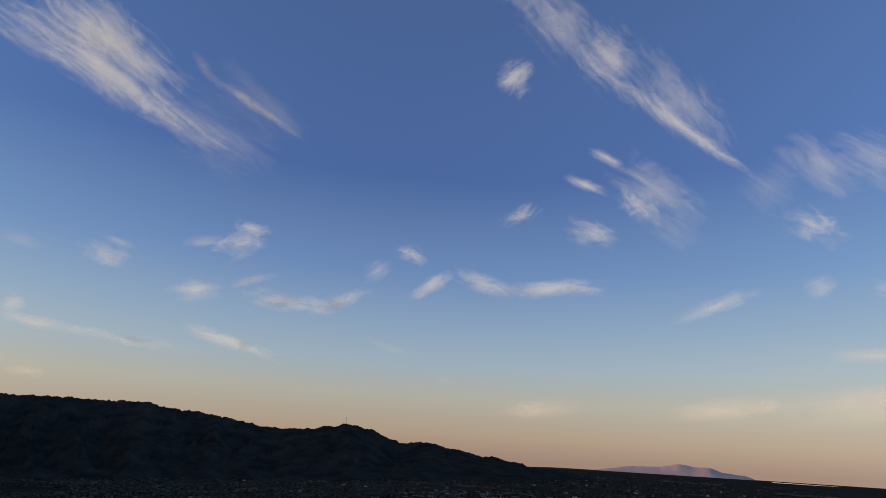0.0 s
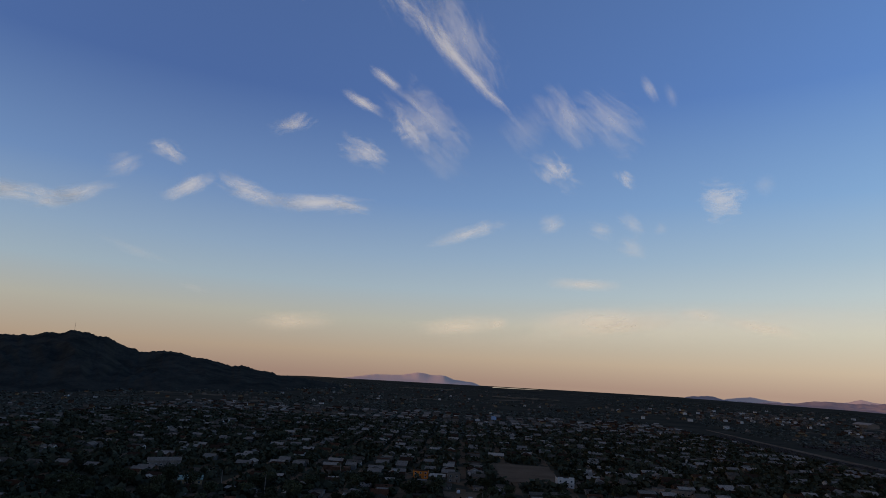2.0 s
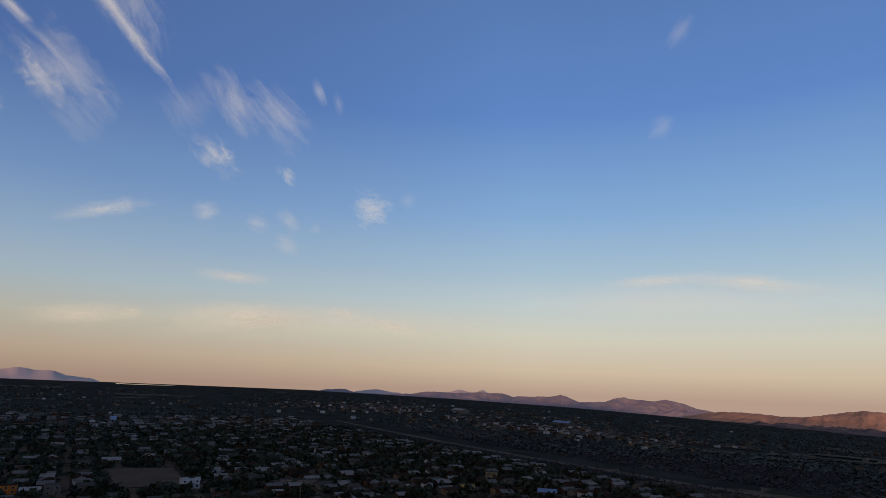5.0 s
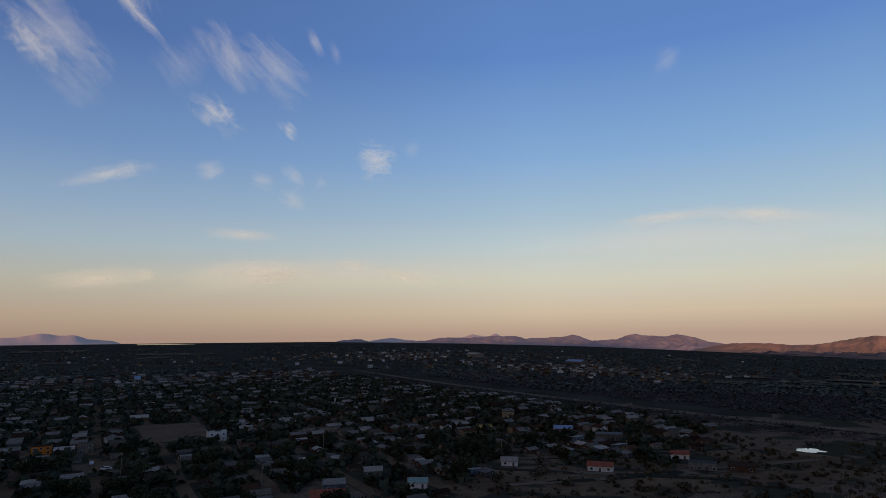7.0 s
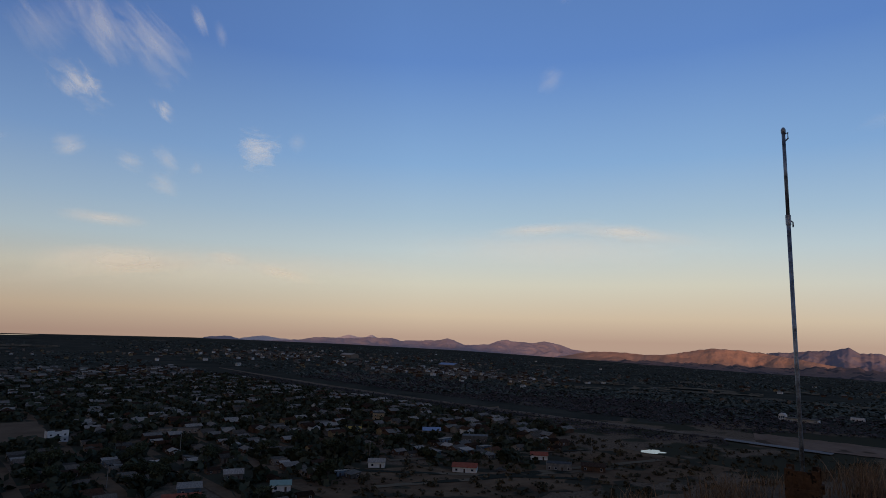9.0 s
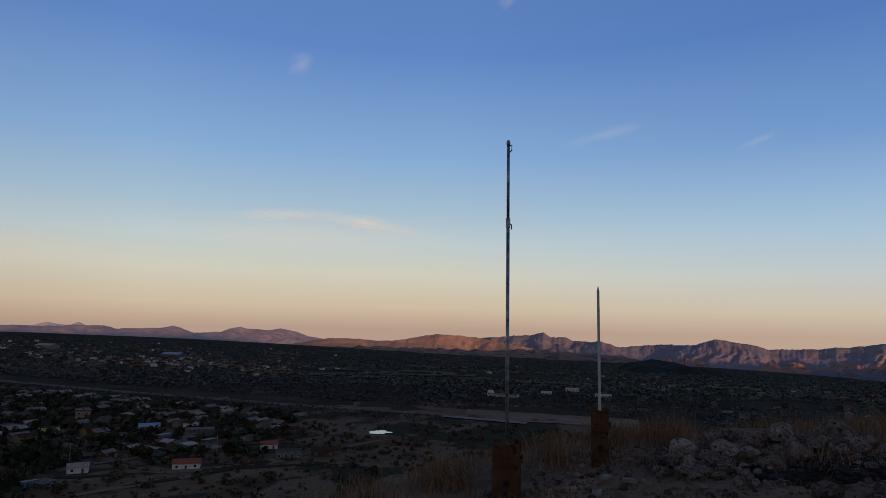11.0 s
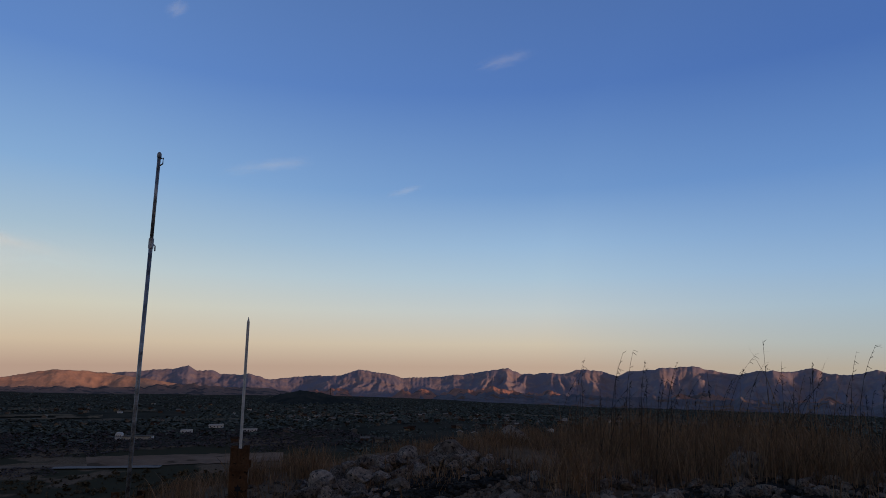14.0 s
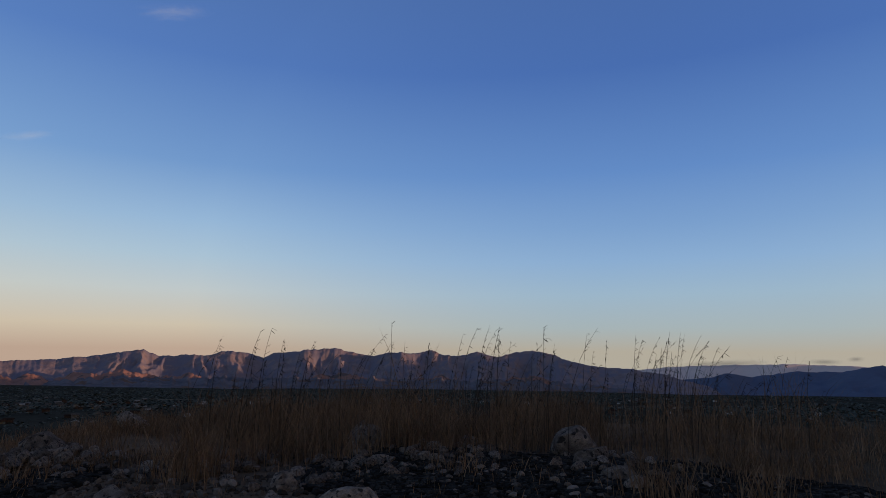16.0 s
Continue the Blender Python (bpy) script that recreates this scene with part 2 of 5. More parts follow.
def cloud_material(name, strength, along, across, low, high, tint=(0.62, 0.88, 1.0), fleece=0.55):
    """A thin veil of ice crystals: transparent, with fibres along its length; it scatters the sun's light evenly, so its shading faces the sun."""
    m = bpy.data.materials.new(name)
    m.use_nodes = True
    n, l = m.node_tree.nodes, m.node_tree.links
    n.clear()

    def mth(op, a, b=0.0, clamp=False):
        k = n.new("ShaderNodeMath")
        k.operation, k.use_clamp = op, clamp
        for socket, v in zip(k.inputs, (a, b)):
            if isinstance(v, (int, float)):
                socket.default_value = v
            else:
                l.new(v, socket)
        return k.outputs[0]

    unit, deg = n.new("ShaderNodeUVMap"), n.new("ShaderNodeUVMap")
    unit.uv_map, deg.uv_map = "unit", "degrees"
    info = n.new("ShaderNodeObjectInfo")
    shift = mth("MULTIPLY", info.outputs["Random"], 97.0)
    off = n.new("ShaderNodeCombineXYZ")
    for i in range(3):
        l.new(shift, off.inputs[i])

    # a slow swirl bends the fibres
    slow = n.new("ShaderNodeVectorMath")
    l.new(deg.outputs[0], slow.inputs[0])
    l.new(off.outputs[0], slow.inputs[1])
    swirl = n.new("ShaderNodeTexNoise")
    swirl.inputs["Scale"].default_value, swirl.inputs["Detail"].default_value = 0.22, 1.0
    l.new(slow.outputs[0], swirl.inputs["Vector"])
    bent = n.new("ShaderNodeVectorMath")
    bent.operation = "MULTIPLY_ADD"
    l.new(swirl.outputs["Color"], bent.inputs[0])
    bent.inputs[1].default_value = (2.0, 2.0, 0.0)
    l.new(deg.outputs[0], bent.inputs[2])

    def tex(sx, sy, det, dist=0.0):
        mp = n.new("ShaderNodeMapping")
        mp.inputs["Scale"].default_value = (sx, sy, 1)
        l.new(bent.outputs[0], mp.inputs[0])
        ad = n.new("ShaderNodeVectorMath")
        l.new(mp.outputs[0], ad.inputs[0])
        l.new(off.outputs[0], ad.inputs[1])
        t = n.new("ShaderNodeTexNoise")
        t.inputs["Scale"].default_value, t.inputs["Detail"].default_value, t.inputs["Distortion"].default_value = 1.0, det, dist
        t.inputs["Roughness"].default_value = 0.56
        l.new(ad.outputs[0], t.inputs["Vector"])
        return t.outputs[0]

    fibre, body, fluff = tex(along, across, 5, 0.5), tex(0.30, 0.55, 3, 0.6), tex(0.7, 1.3, 7, 0.9)
    sep = n.new("ShaderNodeSeparateXYZ")
    l.new(unit.outputs[0], sep.inputs[0])
    du = mth("SUBTRACT", mth("MULTIPLY", sep.outputs[0], 2.0), 1.0)
    dv = mth("SUBTRACT", mth("MULTIPLY", sep.outputs[1], 2.0), 1.0)
    du2, dv2 = mth("MULTIPLY", du, du), mth("MULTIPLY", dv, dv)
    core = mth("SUBTRACT", 1.0, mth("SQRT", mth("ADD", mth("MULTIPLY", du2, 0.8), dv2)))
    wild = mth("ADD", mth("MULTIPLY", mth("SUBTRACT", fibre, 0.5), low), mth("MULTIPLY", mth("SUBTRACT", body, 0.5), high))
    wild = mth("ADD", wild, mth("MULTIPLY", mth("SUBTRACT", fluff, 0.5), fleece))
    dens = mth("SUBTRACT", mth("ADD", mth("MULTIPLY", core, 1.2), wild), 0.26)
    rng = n.new("ShaderNodeMapRange")
    rng.interpolation_type = "SMOOTHSTEP"
    rng.inputs["From Min"].default_value, rng.inputs["From Max"].default_value = -0.14, 1.25
    l.new(dens, rng.inputs["Value"])
    guard = mth("MULTIPLY", mth("MULTIPLY", mth("SUBTRACT", 1.0, du2), 2.5, True), mth("MULTIPLY", mth("SUBTRACT", 1.0, dv2), 2.0, True))
    alpha = mth("MULTIPLY", mth("MULTIPLY", rng.outputs[0], guard), strength, True)
    lit = n.new("ShaderNodeBsdfDiffuse")
    lit.inputs["Color"].default_value = tint + (1,)
    facing = n.new("ShaderNodeCombineXYZ")
    for i, v in enumerate(direction(SUN_AZ, SUN_EL)):
        facing.inputs[i].default_value = v
    l.new(facing.outputs[0], lit.inputs["Normal"])
    clear = n.new("ShaderNodeBsdfTransparent")
    mix = n.new("ShaderNodeMixShader")
    l.new(alpha, mix.inputs[0])
    l.new(clear.outputs[0], mix.inputs[1])
    l.new(lit.outputs[0], mix.inputs[2])
    l.new(mix.outputs[0], n.new("ShaderNodeOutputMaterial").inputs[0])
    return m


# ---- mesh helpers ----
def mesh_of(name, verts, faces, mats, smooth=False, index=None):
    me = bpy.data.meshes.new(name)
    me.from_pydata([tuple(map(float, v)) for v in verts], [], faces)
    for mt in mats if isinstance(mats, (list, tuple)) else [mats]:
        me.materials.append(mt)
    if smooth:
        me.polygons.foreach_set("use_smooth", [True] * len(me.polygons))
    if index is not None:
        me.polygons.foreach_set("material_index", index)
    me.update()
    return me


def bm_mesh(name, bm, mat, smooth=False):
    me = bpy.data.meshes.new(name)
    bm.to_mesh(me)
    bm.free()
    me.materials.append(mat)
    if smooth:
        me.polygons.foreach_set("use_smooth", [True] * len(me.polygons))
    return me


def part(name, bm, mat, parent, label="", smooth=False):
    ob = new(name, bm_mesh(name, bm, mat, smooth))
    ob.parent = parent
    return tagged(ob, label)


def empty(name, m=None):
    ob = new(name)
    ob.empty_display_size = 0.3
    if m is not None:
        ob.matrix_world = m
    return ob


def box(bm, x0, y0, z0, x1, y1, z1, bevel=0.0):
    r = bmesh.ops.create_cube(bm, size=1.0, matrix=Matrix.Translation(((x0 + x1) / 2, (y0 + y1) / 2, (z0 + z1) / 2)) @ Matrix.Diagonal((x1 - x0, y1 - y0, z1 - z0, 1)))
    if bevel:
        edges = list({e for v in r["verts"] for e in v.link_edges})
        bmesh.ops.bevel(bm, geom=edges, offset=bevel, segments=2, affect="EDGES", profile=0.6)
    return bm


def tube(bm, pts, radii, sides=8, cap=True):
    rings = []
    for i, p in enumerate(pts):
        a, b = Vector(pts[max(i - 1, 0)]), Vector(pts[min(i + 1, len(pts) - 1)])
        q = (b - a).to_track_quat("Z", "Y")
        rings.append([bm.verts.new(Vector(p) + q @ Vector((radii[i] * math.cos(k * 2 * math.pi / sides), radii[i] * math.sin(k * 2 * math.pi / sides), 0))) for k in range(sides)])
    for r0, r1 in zip(rings, rings[1:]):
        for k in range(sides):
            bm.faces.new((r0[k], r0[(k + 1) % sides], r1[(k + 1) % sides], r1[k]))
    if cap:
        bm.faces.new(rings[0][::-1])
        bm.faces.new(rings[-1])
    return bm


# ---- the ground: one sheet from the hilltop to the horizon ----
PLAIN = -53.15


def along(az, table):
    return float(np.interp((az + 60) % 360 - 60, [a for a, _ in table], [b for _, b in table]))


FAR_EL = [(-60, -3.0), (-14, -3.2), (0, -3.6), (40, -3.4), (60, -2.7), (83, -2.12), (97, -1.55), (107, -1.1), (118, -0.75), (130, -0.5), (163, -0.4), (176, -0.9), (190, -1.8), (208, -2.6), (299, -3.0)]
BROW = [(-60, 11), (-20, 11), (45, 11), (60, 10), (75, 8.2), (86, 6.8), (95, 5.4), (102, 3.6), (112, 2.4), (215, 2.4), (235, 9), (299, 11)]
TOP = [(-60, 0.2), (-20, 0.45), (45, 0.45), (60, 0.3), (75, 0.1), (88, 0.0), (299, 0.1)]


def ground_z(x, y, rough=True):
    r, az = math.hypot(x, y), math.degrees(math.atan2(y, x))
    far = EYE + 2600 * math.tan(radians(along(az, FAR_EL)))
    if r < 620:
        zp = PLAIN
    elif r < 2600:
        zp = PLAIN + (far - PLAIN) * (r - 620) / 1980
    else:
        zp = EYE + r * math.tan(radians(along(az, FAR_EL) + 0.05 * (r - 2600) / 2300))
    brow = along(az, BROW)
    zh = along(az, TOP) * min(1, max(0, (r - 0.8) / 3.0)) - 0.47 * max(0.0, r - brow)
    if r < 160 and rough:
        zh += noise.fractal((x * 0.35, y * 0.35, 0), 0.9, 2, 4) * (0.10 if r < 14 else min(2.5, 0.1 + (r - 14) * 0.03))
    if 150 < r < 4900 and rough:
        zp += noise.noise((x * 0.01, y * 0.01, 4)) * 0.25
    if zh > zp + 2:
        return zh
    k = max(0.0, min(1.0, (zh - zp + 2) / 4))
    return zp + (zh - zp) * k * k if zh > zp - 2 else zp


def build_ground():
    radii, r = [0.0], 0.35
    while r < 4950:
        radii.append(r)
        r += max(0.35, r * 0.045)
    radii.append(4950)
    n = 300
    verts, faces = [(0, 0, ground_z(0.01, 0))], []
    for r in radii[1:]:
        for k in range(n):
            a = 2 * math.pi * k / n
            x, y = r * math.cos(a), r * math.sin(a)
            verts.append((x, y, ground_z(x, y)))
    for k in range(n):
        faces.append((0, 1 + k, 1 + (k + 1) % n))
    for i in range(len(radii) - 2):
        b, c = 1 + i * n, 1 + (i + 1) * n
        for k in range(n):
            faces.append((b + k, c + k, c + (k + 1) % n, b + (k + 1) % n))
    index = []
    for f in faces:
        x, y, _ = verts[f[0]]
        index.append(1 if math.hypot(x, y) > 470 + 90 * noise.noise((x * 0.012, y * 0.012, 2)) else 0)
    return tagged(new("ground", mesh_of("ground", verts, faces, [M_GROUND, M_PLAIN], True, index)), "dark dry earth of a hilltop falling to a wide wooded plain", "ground", kind="structure")


build_ground()


# ---- mountains ----
def mountain(name, label, peaks, r_foot, r_crest, mat, rugged=0.35, seed=0, step=0.25, fine=1.0, tops=None):
    """A range seen from the hill: peaks are (azimuth, elevation of the crest) in degrees."""
    a0, a1 = min(p[0] for p in peaks), max(p[0] for p in peaks)
    table = sorted(peaks)
    n, m = int((a1 - a0) / step) + 1, 44
    verts, faces = [], []
    for i in range(n):
        az = a0 + (a1 - a0) * i / (n - 1)
        el = float(np.interp(az, [p[0] for p in table], [p[1] for p in table]))
        el += 0.13 * fine * noise.fractal((az * 1.1, seed, 0), 0.7, 2.1, 6)
        el += 0.05 * fine * noise.fractal((az * 4.0, seed, 3), 0.6, 2.2, 3) * (2600 / r_crest)
        for j in range(m):
            t = j / (m - 1) * 1.35
            wob = 1 + 0.06 * noise.noise((az * 0.25, seed + 5, 0))
            r = (r_foot + (r_crest - r_foot) * t) * (wob if t > 0 else 1)
            x, y = r * math.cos(radians(az)), r * math.sin(radians(az))
            zf = ground_z(x, y, False) - 4
            zc = EYE + (r_crest * wob) * math.tan(radians(el))
            rise = max(zc - zf, 1)
            if t <= 1:
                # spurs run down from the crest, with gullies between them
                arc = radians(az) * r_crest + 90 * noise.noise((x * 0.003, y * 0.003, seed + 8))
                ridge = 1 - abs(noise.noise((arc * 0.0075, r * 0.0014, seed)) * 1.9)
                ridge2 = 1 - abs(noise.noise((arc * 0.021, r * 0.006, seed + 3)) * 1.9)
                h = t ** 1.15
                ridge3 = 1 - abs(noise.noise((arc * 0.055, r * 0.018, seed + 6)) * 1.9)
                h += rugged * (0.6 * (ridge - 0.6) + 0.3 * (ridge2 - 0.6) + 0.13 * (ridge3 - 0.6)) * 4 * t * (1 - t) * 0.55
                z = zf + rise * min(h, 0.98 if t < 1 else 1)
                # no nearer spur hides the crest
                z = min(z, EYE + r * math.tan(radians(el)) - (1 - t) * rise * 0.1)
            else:
                z = zf + rise * max(0.0, 1 - (t - 1) * 2.6)
            verts.append((x, y, z))
    for i in range(n - 1):
        for j in range(m - 1):
            faces.append((i * m + j, i * m + j + 1, (i + 1) * m + j + 1, (i + 1) * m + j))
    return tagged(new(name, mesh_of(name, verts, [f[::-1] for f in faces], mat, True)), label, "mountain")


# beyond azimuth 213 the crest is unseen, raised to shade the far houses
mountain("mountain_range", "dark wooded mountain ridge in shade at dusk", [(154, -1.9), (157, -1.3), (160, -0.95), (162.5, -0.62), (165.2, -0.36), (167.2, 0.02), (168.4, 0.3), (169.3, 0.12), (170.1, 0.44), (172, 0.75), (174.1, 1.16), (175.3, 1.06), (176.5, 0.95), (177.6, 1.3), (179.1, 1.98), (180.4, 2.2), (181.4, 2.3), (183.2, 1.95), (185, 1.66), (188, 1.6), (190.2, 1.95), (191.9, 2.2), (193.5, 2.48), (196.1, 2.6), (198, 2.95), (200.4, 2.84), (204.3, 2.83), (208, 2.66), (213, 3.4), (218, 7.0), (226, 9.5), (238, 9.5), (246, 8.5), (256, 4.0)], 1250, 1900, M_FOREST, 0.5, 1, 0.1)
# two unseen ridges, added only to keep the sun off town and plain
mountain("mountain_range", "high dark ridge added out of view to hide the low sun", [(209.5, 2.5), (214, 6.0), (220, 8.0), (228, 9.5), (240, 10.0), (255, 10.0), (270, 10.6), (287, 10.8), (300, 10.0), (315, 7.0), (328, 4.0), (336, 1.5)], 600, 1050, M_FOREST, 0.4, 2, 0.6, 1.0)
mountain("mountain_range", "dark ridge south of the plain, added out of view to shade it", [(-78, 8.0), (-60, 6.0), (-40, 2.8), (-28, 1.5), (-21, 1.0), (-17.5, 0.2), (-15.8, -1.5), (-15, -3.0)], 1150, 1650, M_FOREST, 0.4, 12, 0.6, 2.0)
mountain("mountain", "flat-topped mountain on the horizon, pale haze put into its colour", [(146.5, -0.6), (147.8, -0.16), (149.5, 0.02), (150.4, 0.32), (151.6, 0.33), (152.7, 0.5), (154.1, 0.22), (156.9, 0.1), (158.4, -0.16), (160.5, -0.5)], 4000, 4600, M_HAZEPALE, 0.06, 3, 0.15, 0.4)
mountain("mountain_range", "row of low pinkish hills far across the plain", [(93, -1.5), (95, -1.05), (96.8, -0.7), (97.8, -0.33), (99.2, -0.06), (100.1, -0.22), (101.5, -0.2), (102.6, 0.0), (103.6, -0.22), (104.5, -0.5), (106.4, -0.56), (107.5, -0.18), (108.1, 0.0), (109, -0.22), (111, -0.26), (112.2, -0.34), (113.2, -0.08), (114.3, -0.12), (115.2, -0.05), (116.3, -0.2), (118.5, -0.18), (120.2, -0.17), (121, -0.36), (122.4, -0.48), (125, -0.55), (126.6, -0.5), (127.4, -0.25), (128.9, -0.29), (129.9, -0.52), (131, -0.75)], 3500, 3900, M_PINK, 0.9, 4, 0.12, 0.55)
mountain("mountain_range", "peaks behind the low hills, pale haze put into their colour", [(112.5, -0.7), (114.2, -0.25), (115.0, 0.14), (115.6, -0.1), (116.4, -0.05), (117.1, 0.12), (117.9, -0.12), (119.5, -0.45), (121.5, -0.5), (123.3, -0.34), (124.6, -0.13), (125.9, -0.3), (127.5, -0.6)], 4100, 4500, M_HAZEPALE, 0.3, 11, 0.12, 0.35)
mountain("mountain_range", "bare hill range in the last sun, its orange partly painted", [(69, -2.7), (73, -2.1), (76, -1.5), (78, -1.15), (81, -0.65), (83, -0.4), (85, -0.33), (86.5, -0.5), (88.5, -0.95), (90.5, -1.0), (92.7, -0.85), (95, -0.85), (97, -1.2), (99, -1.7), (101, -2.2)], 2750, 3050, M_SUNTONED, 0.6, 5, 0.12, 0.5)
mountain("mountain_range", "rugged mountain range, lifted in colour for haze, with sunlit spurs", [(-7, -4.6), (-4, -3.7), (-1.5, -3.0), (0.4, -2.46), (2.6, -1.9), (4.9, -1.55), (8.3, -1.31), (10.7, -0.79), (12, -0.2), (13.5, 0.04), (15.3, -0.12), (16.8, -0.59), (18.6, -0.1), (20.4, -0.5), (21.7, -0.45), (22.8, 0.05), (24.3, -0.3), (25.6, -0.2), (26.7, -0.22), (28.1, -0.56), (30.1, -0.2), (31.5, 0.1), (33.5, 0.03), (35.5, -0.23), (37, -0.38), (37.8, -0.76), (39.4, -0.27), (41.3, -0.2), (42.3, -0.6), (43.8, -0.48), (46.2, -0.62), (47.4, -0.1), (49.8, -0.4), (52, -0.75), (54.6, -0.95), (57.1, -1.0), (58.1, -0.68), (61, -0.28), (62.7, -0.82), (65.7, -0.84), (68.8, -1.15), (70.3, -0.7), (72.8, -0.7), (73.5, -0.36), (74.7, -0.41), (75.4, 0.08), (76.2, -0.2), (78.6, -0.37), (81, -0.6), (84, -1.1), (88, -1.6), (93, -2.4)], 2900, 3500, M_RANGE, 0.55, 6, 0.08, 0.7)
# foothills added to darken the range's base; shade and haze are in the colour
M_SHADEDFOOT = material("shade_painted_foothill", (0.13, 0.115, 0.118), (0.21, 0.18, 0.172), 0.012, bump=0.8, spots=((0.19, 0.12, 0.085), 0.010, 0.40))
mountain("foothill", "low foothills added below the range, shade and haze in their colour", [(1, -3.9), (5, -3.2), (9, -2.95), (13, -2.7), (16, -2.6), (19, -2.75), (22, -2.5), (25, -2.7), (28, -2.45), (31, -2.7), (35, -2.4), (38, -2.6), (41, -2.35), (45, -2.5), (49, -2.3), (53, -2.6), (57, -2.9)], 2250, 2800, M_SHADEDFOOT, 0.9, 15, 0.15, 2.2)
# spurs added as the range's sunlit patches; the warm light is in their colour
M_LITSPUR = material("sun_painted_spur", (0.29, 0.150, 0.108), (0.41, 0.21, 0.145), 0.014, bump=0.5, spots=((0.16, 0.115, 0.095), 0.018, 0.42))
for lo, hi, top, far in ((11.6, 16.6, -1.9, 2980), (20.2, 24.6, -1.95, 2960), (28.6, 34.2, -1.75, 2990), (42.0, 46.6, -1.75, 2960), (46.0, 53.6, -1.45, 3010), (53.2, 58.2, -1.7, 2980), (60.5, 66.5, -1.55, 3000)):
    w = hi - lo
    mountain("foothill", "spur added to the range, painted a sunlit reddish tone", [(lo - 0.8, top - 1.6), (lo, top - 0.9), (lo + w * 0.22, top - 0.55), (lo + w * 0.4, top - 0.25), (lo + w * 0.58, top - 0.6), (lo + w * 0.78, top - 0.45), (hi, top - 0.95), (hi + 0.8, top - 1.7)], far - 330, far, M_LITSPUR, 1.2, lo, 0.1, 1.4)
# lighter, warmer copy of the foothill colour, imitating slopes in gentle sun
mountain("foothill", "low foothills in front of the range, in a sunlit brown tone", [(62, -3.2), (66, -2.4), (69, -1.9), (72, -1.75), (76, -1.5), (80, -1.75), (84, -1.65), (88, -1.6), (92, -1.55), (96, -1.75), (100, -2.3)], 2350, 2720, material("lit_tone_foothill", (0.19, 0.125, 0.098), (0.29, 0.19, 0.14), 0.014, bump=0.4, spots=((0.11, 0.088, 0.078), 0.014, 0.46)), 0.8, 16, 0.15, 1.2)
mountain("hill", "low dark wooded hill standing out of the plain", [(60.5, -3.1), (62.6, -2.75), (64.3, -2.3), (66, -2.1), (67.7, -2.4), (69.3, -3.0), (71.5, -3.2)], 1300, 1500, M_FOREST, 0.3, 7, 0.15, 0.6)
# crest south of azimuth -16 is unseen, shaped to block the sun
mountain("mountain_range", "distant mountains, dusky blue haze put into their colour", [(-60, 4.0), (-44, 3.4), (-34, 2.5), (-26, 1.5), (-20, 0.4), (-16, -0.7), (-13.5, -0.92), (-12.8, -0.95), (-11, -1.33), (-9.5, -2.06), (-7.2, -2.57), (-5.5, -2.97), (-4, -3.4), (-2, -4.0), (-1, -4.6)], 2600, 3300, M_HAZEBLUE, 0.5, 8)
mountain("mountain_range", "haze-coloured blue mountains behind the darker spur", [(-15, -1.5), (-10, -1.45), (-7.2, -1.5), (-4.4, -2.0), (-2.5, -1.7), (-1.4, -2.08), (1, -2.35), (3.5, -2.7)], 3400, 3800, M_HAZEBLUE, 0.4, 10, 0.2, 0.6)
# here too the unseen southern end is raised to shade the range
mountain("mountain_range", "distant mountain crest, pale haze put into its colour", [(-34, 2.0), (-28, 1.6), (-22, 1.4), (-18, 0.5), (-15.6, -0.8), (-13.5, -1.03), (-7.3, -0.89), (0.3, -1.15), (4, -1.5), (8, -2.0)], 3900, 4500, M_HAZEPALE, 0.2, 9, 0.25, 0.5)

# ---- clouds ----
C_WISP = cloud_material("cirrus_fibres", 0.62, 0.07, 1.35, 1.35, 1.0, fleece=0.8)
C_PUFF = cloud_material("cirrus_puff", 0.55, 0.35, 1.3, 0.9, 1.3, fleece=1.5)
C_SOFT = cloud_material("cirrus_wisp", 0.34, 0.10, 1.3, 1.35, 1.0, fleece=0.9)
C_FAINT = cloud_material("cirrus_veil", 0.17, 0.12, 1.2, 1.3, 0.9, fleece=0.8)
C_BAND = cloud_material("cloud_band", 0.44, 0.05, 0.9, 1.2, 0.7, (0.76, 0.92, 0.85), 0.08)
C_HAZE = cloud_material("smooth_cloud_layer", 0.26, 0.03, 0.5, 0.6, 0.5, (0.76, 0.92, 0.85), 0.0)
C_GREY = cloud_material("grey_cloud_bar", 0.50, 0.06, 0.9, 0.6, 0.5, (0.10, 0.22, 0.40), 0.2)
SUNWARD = direction(SUN_AZ, SUN_EL)


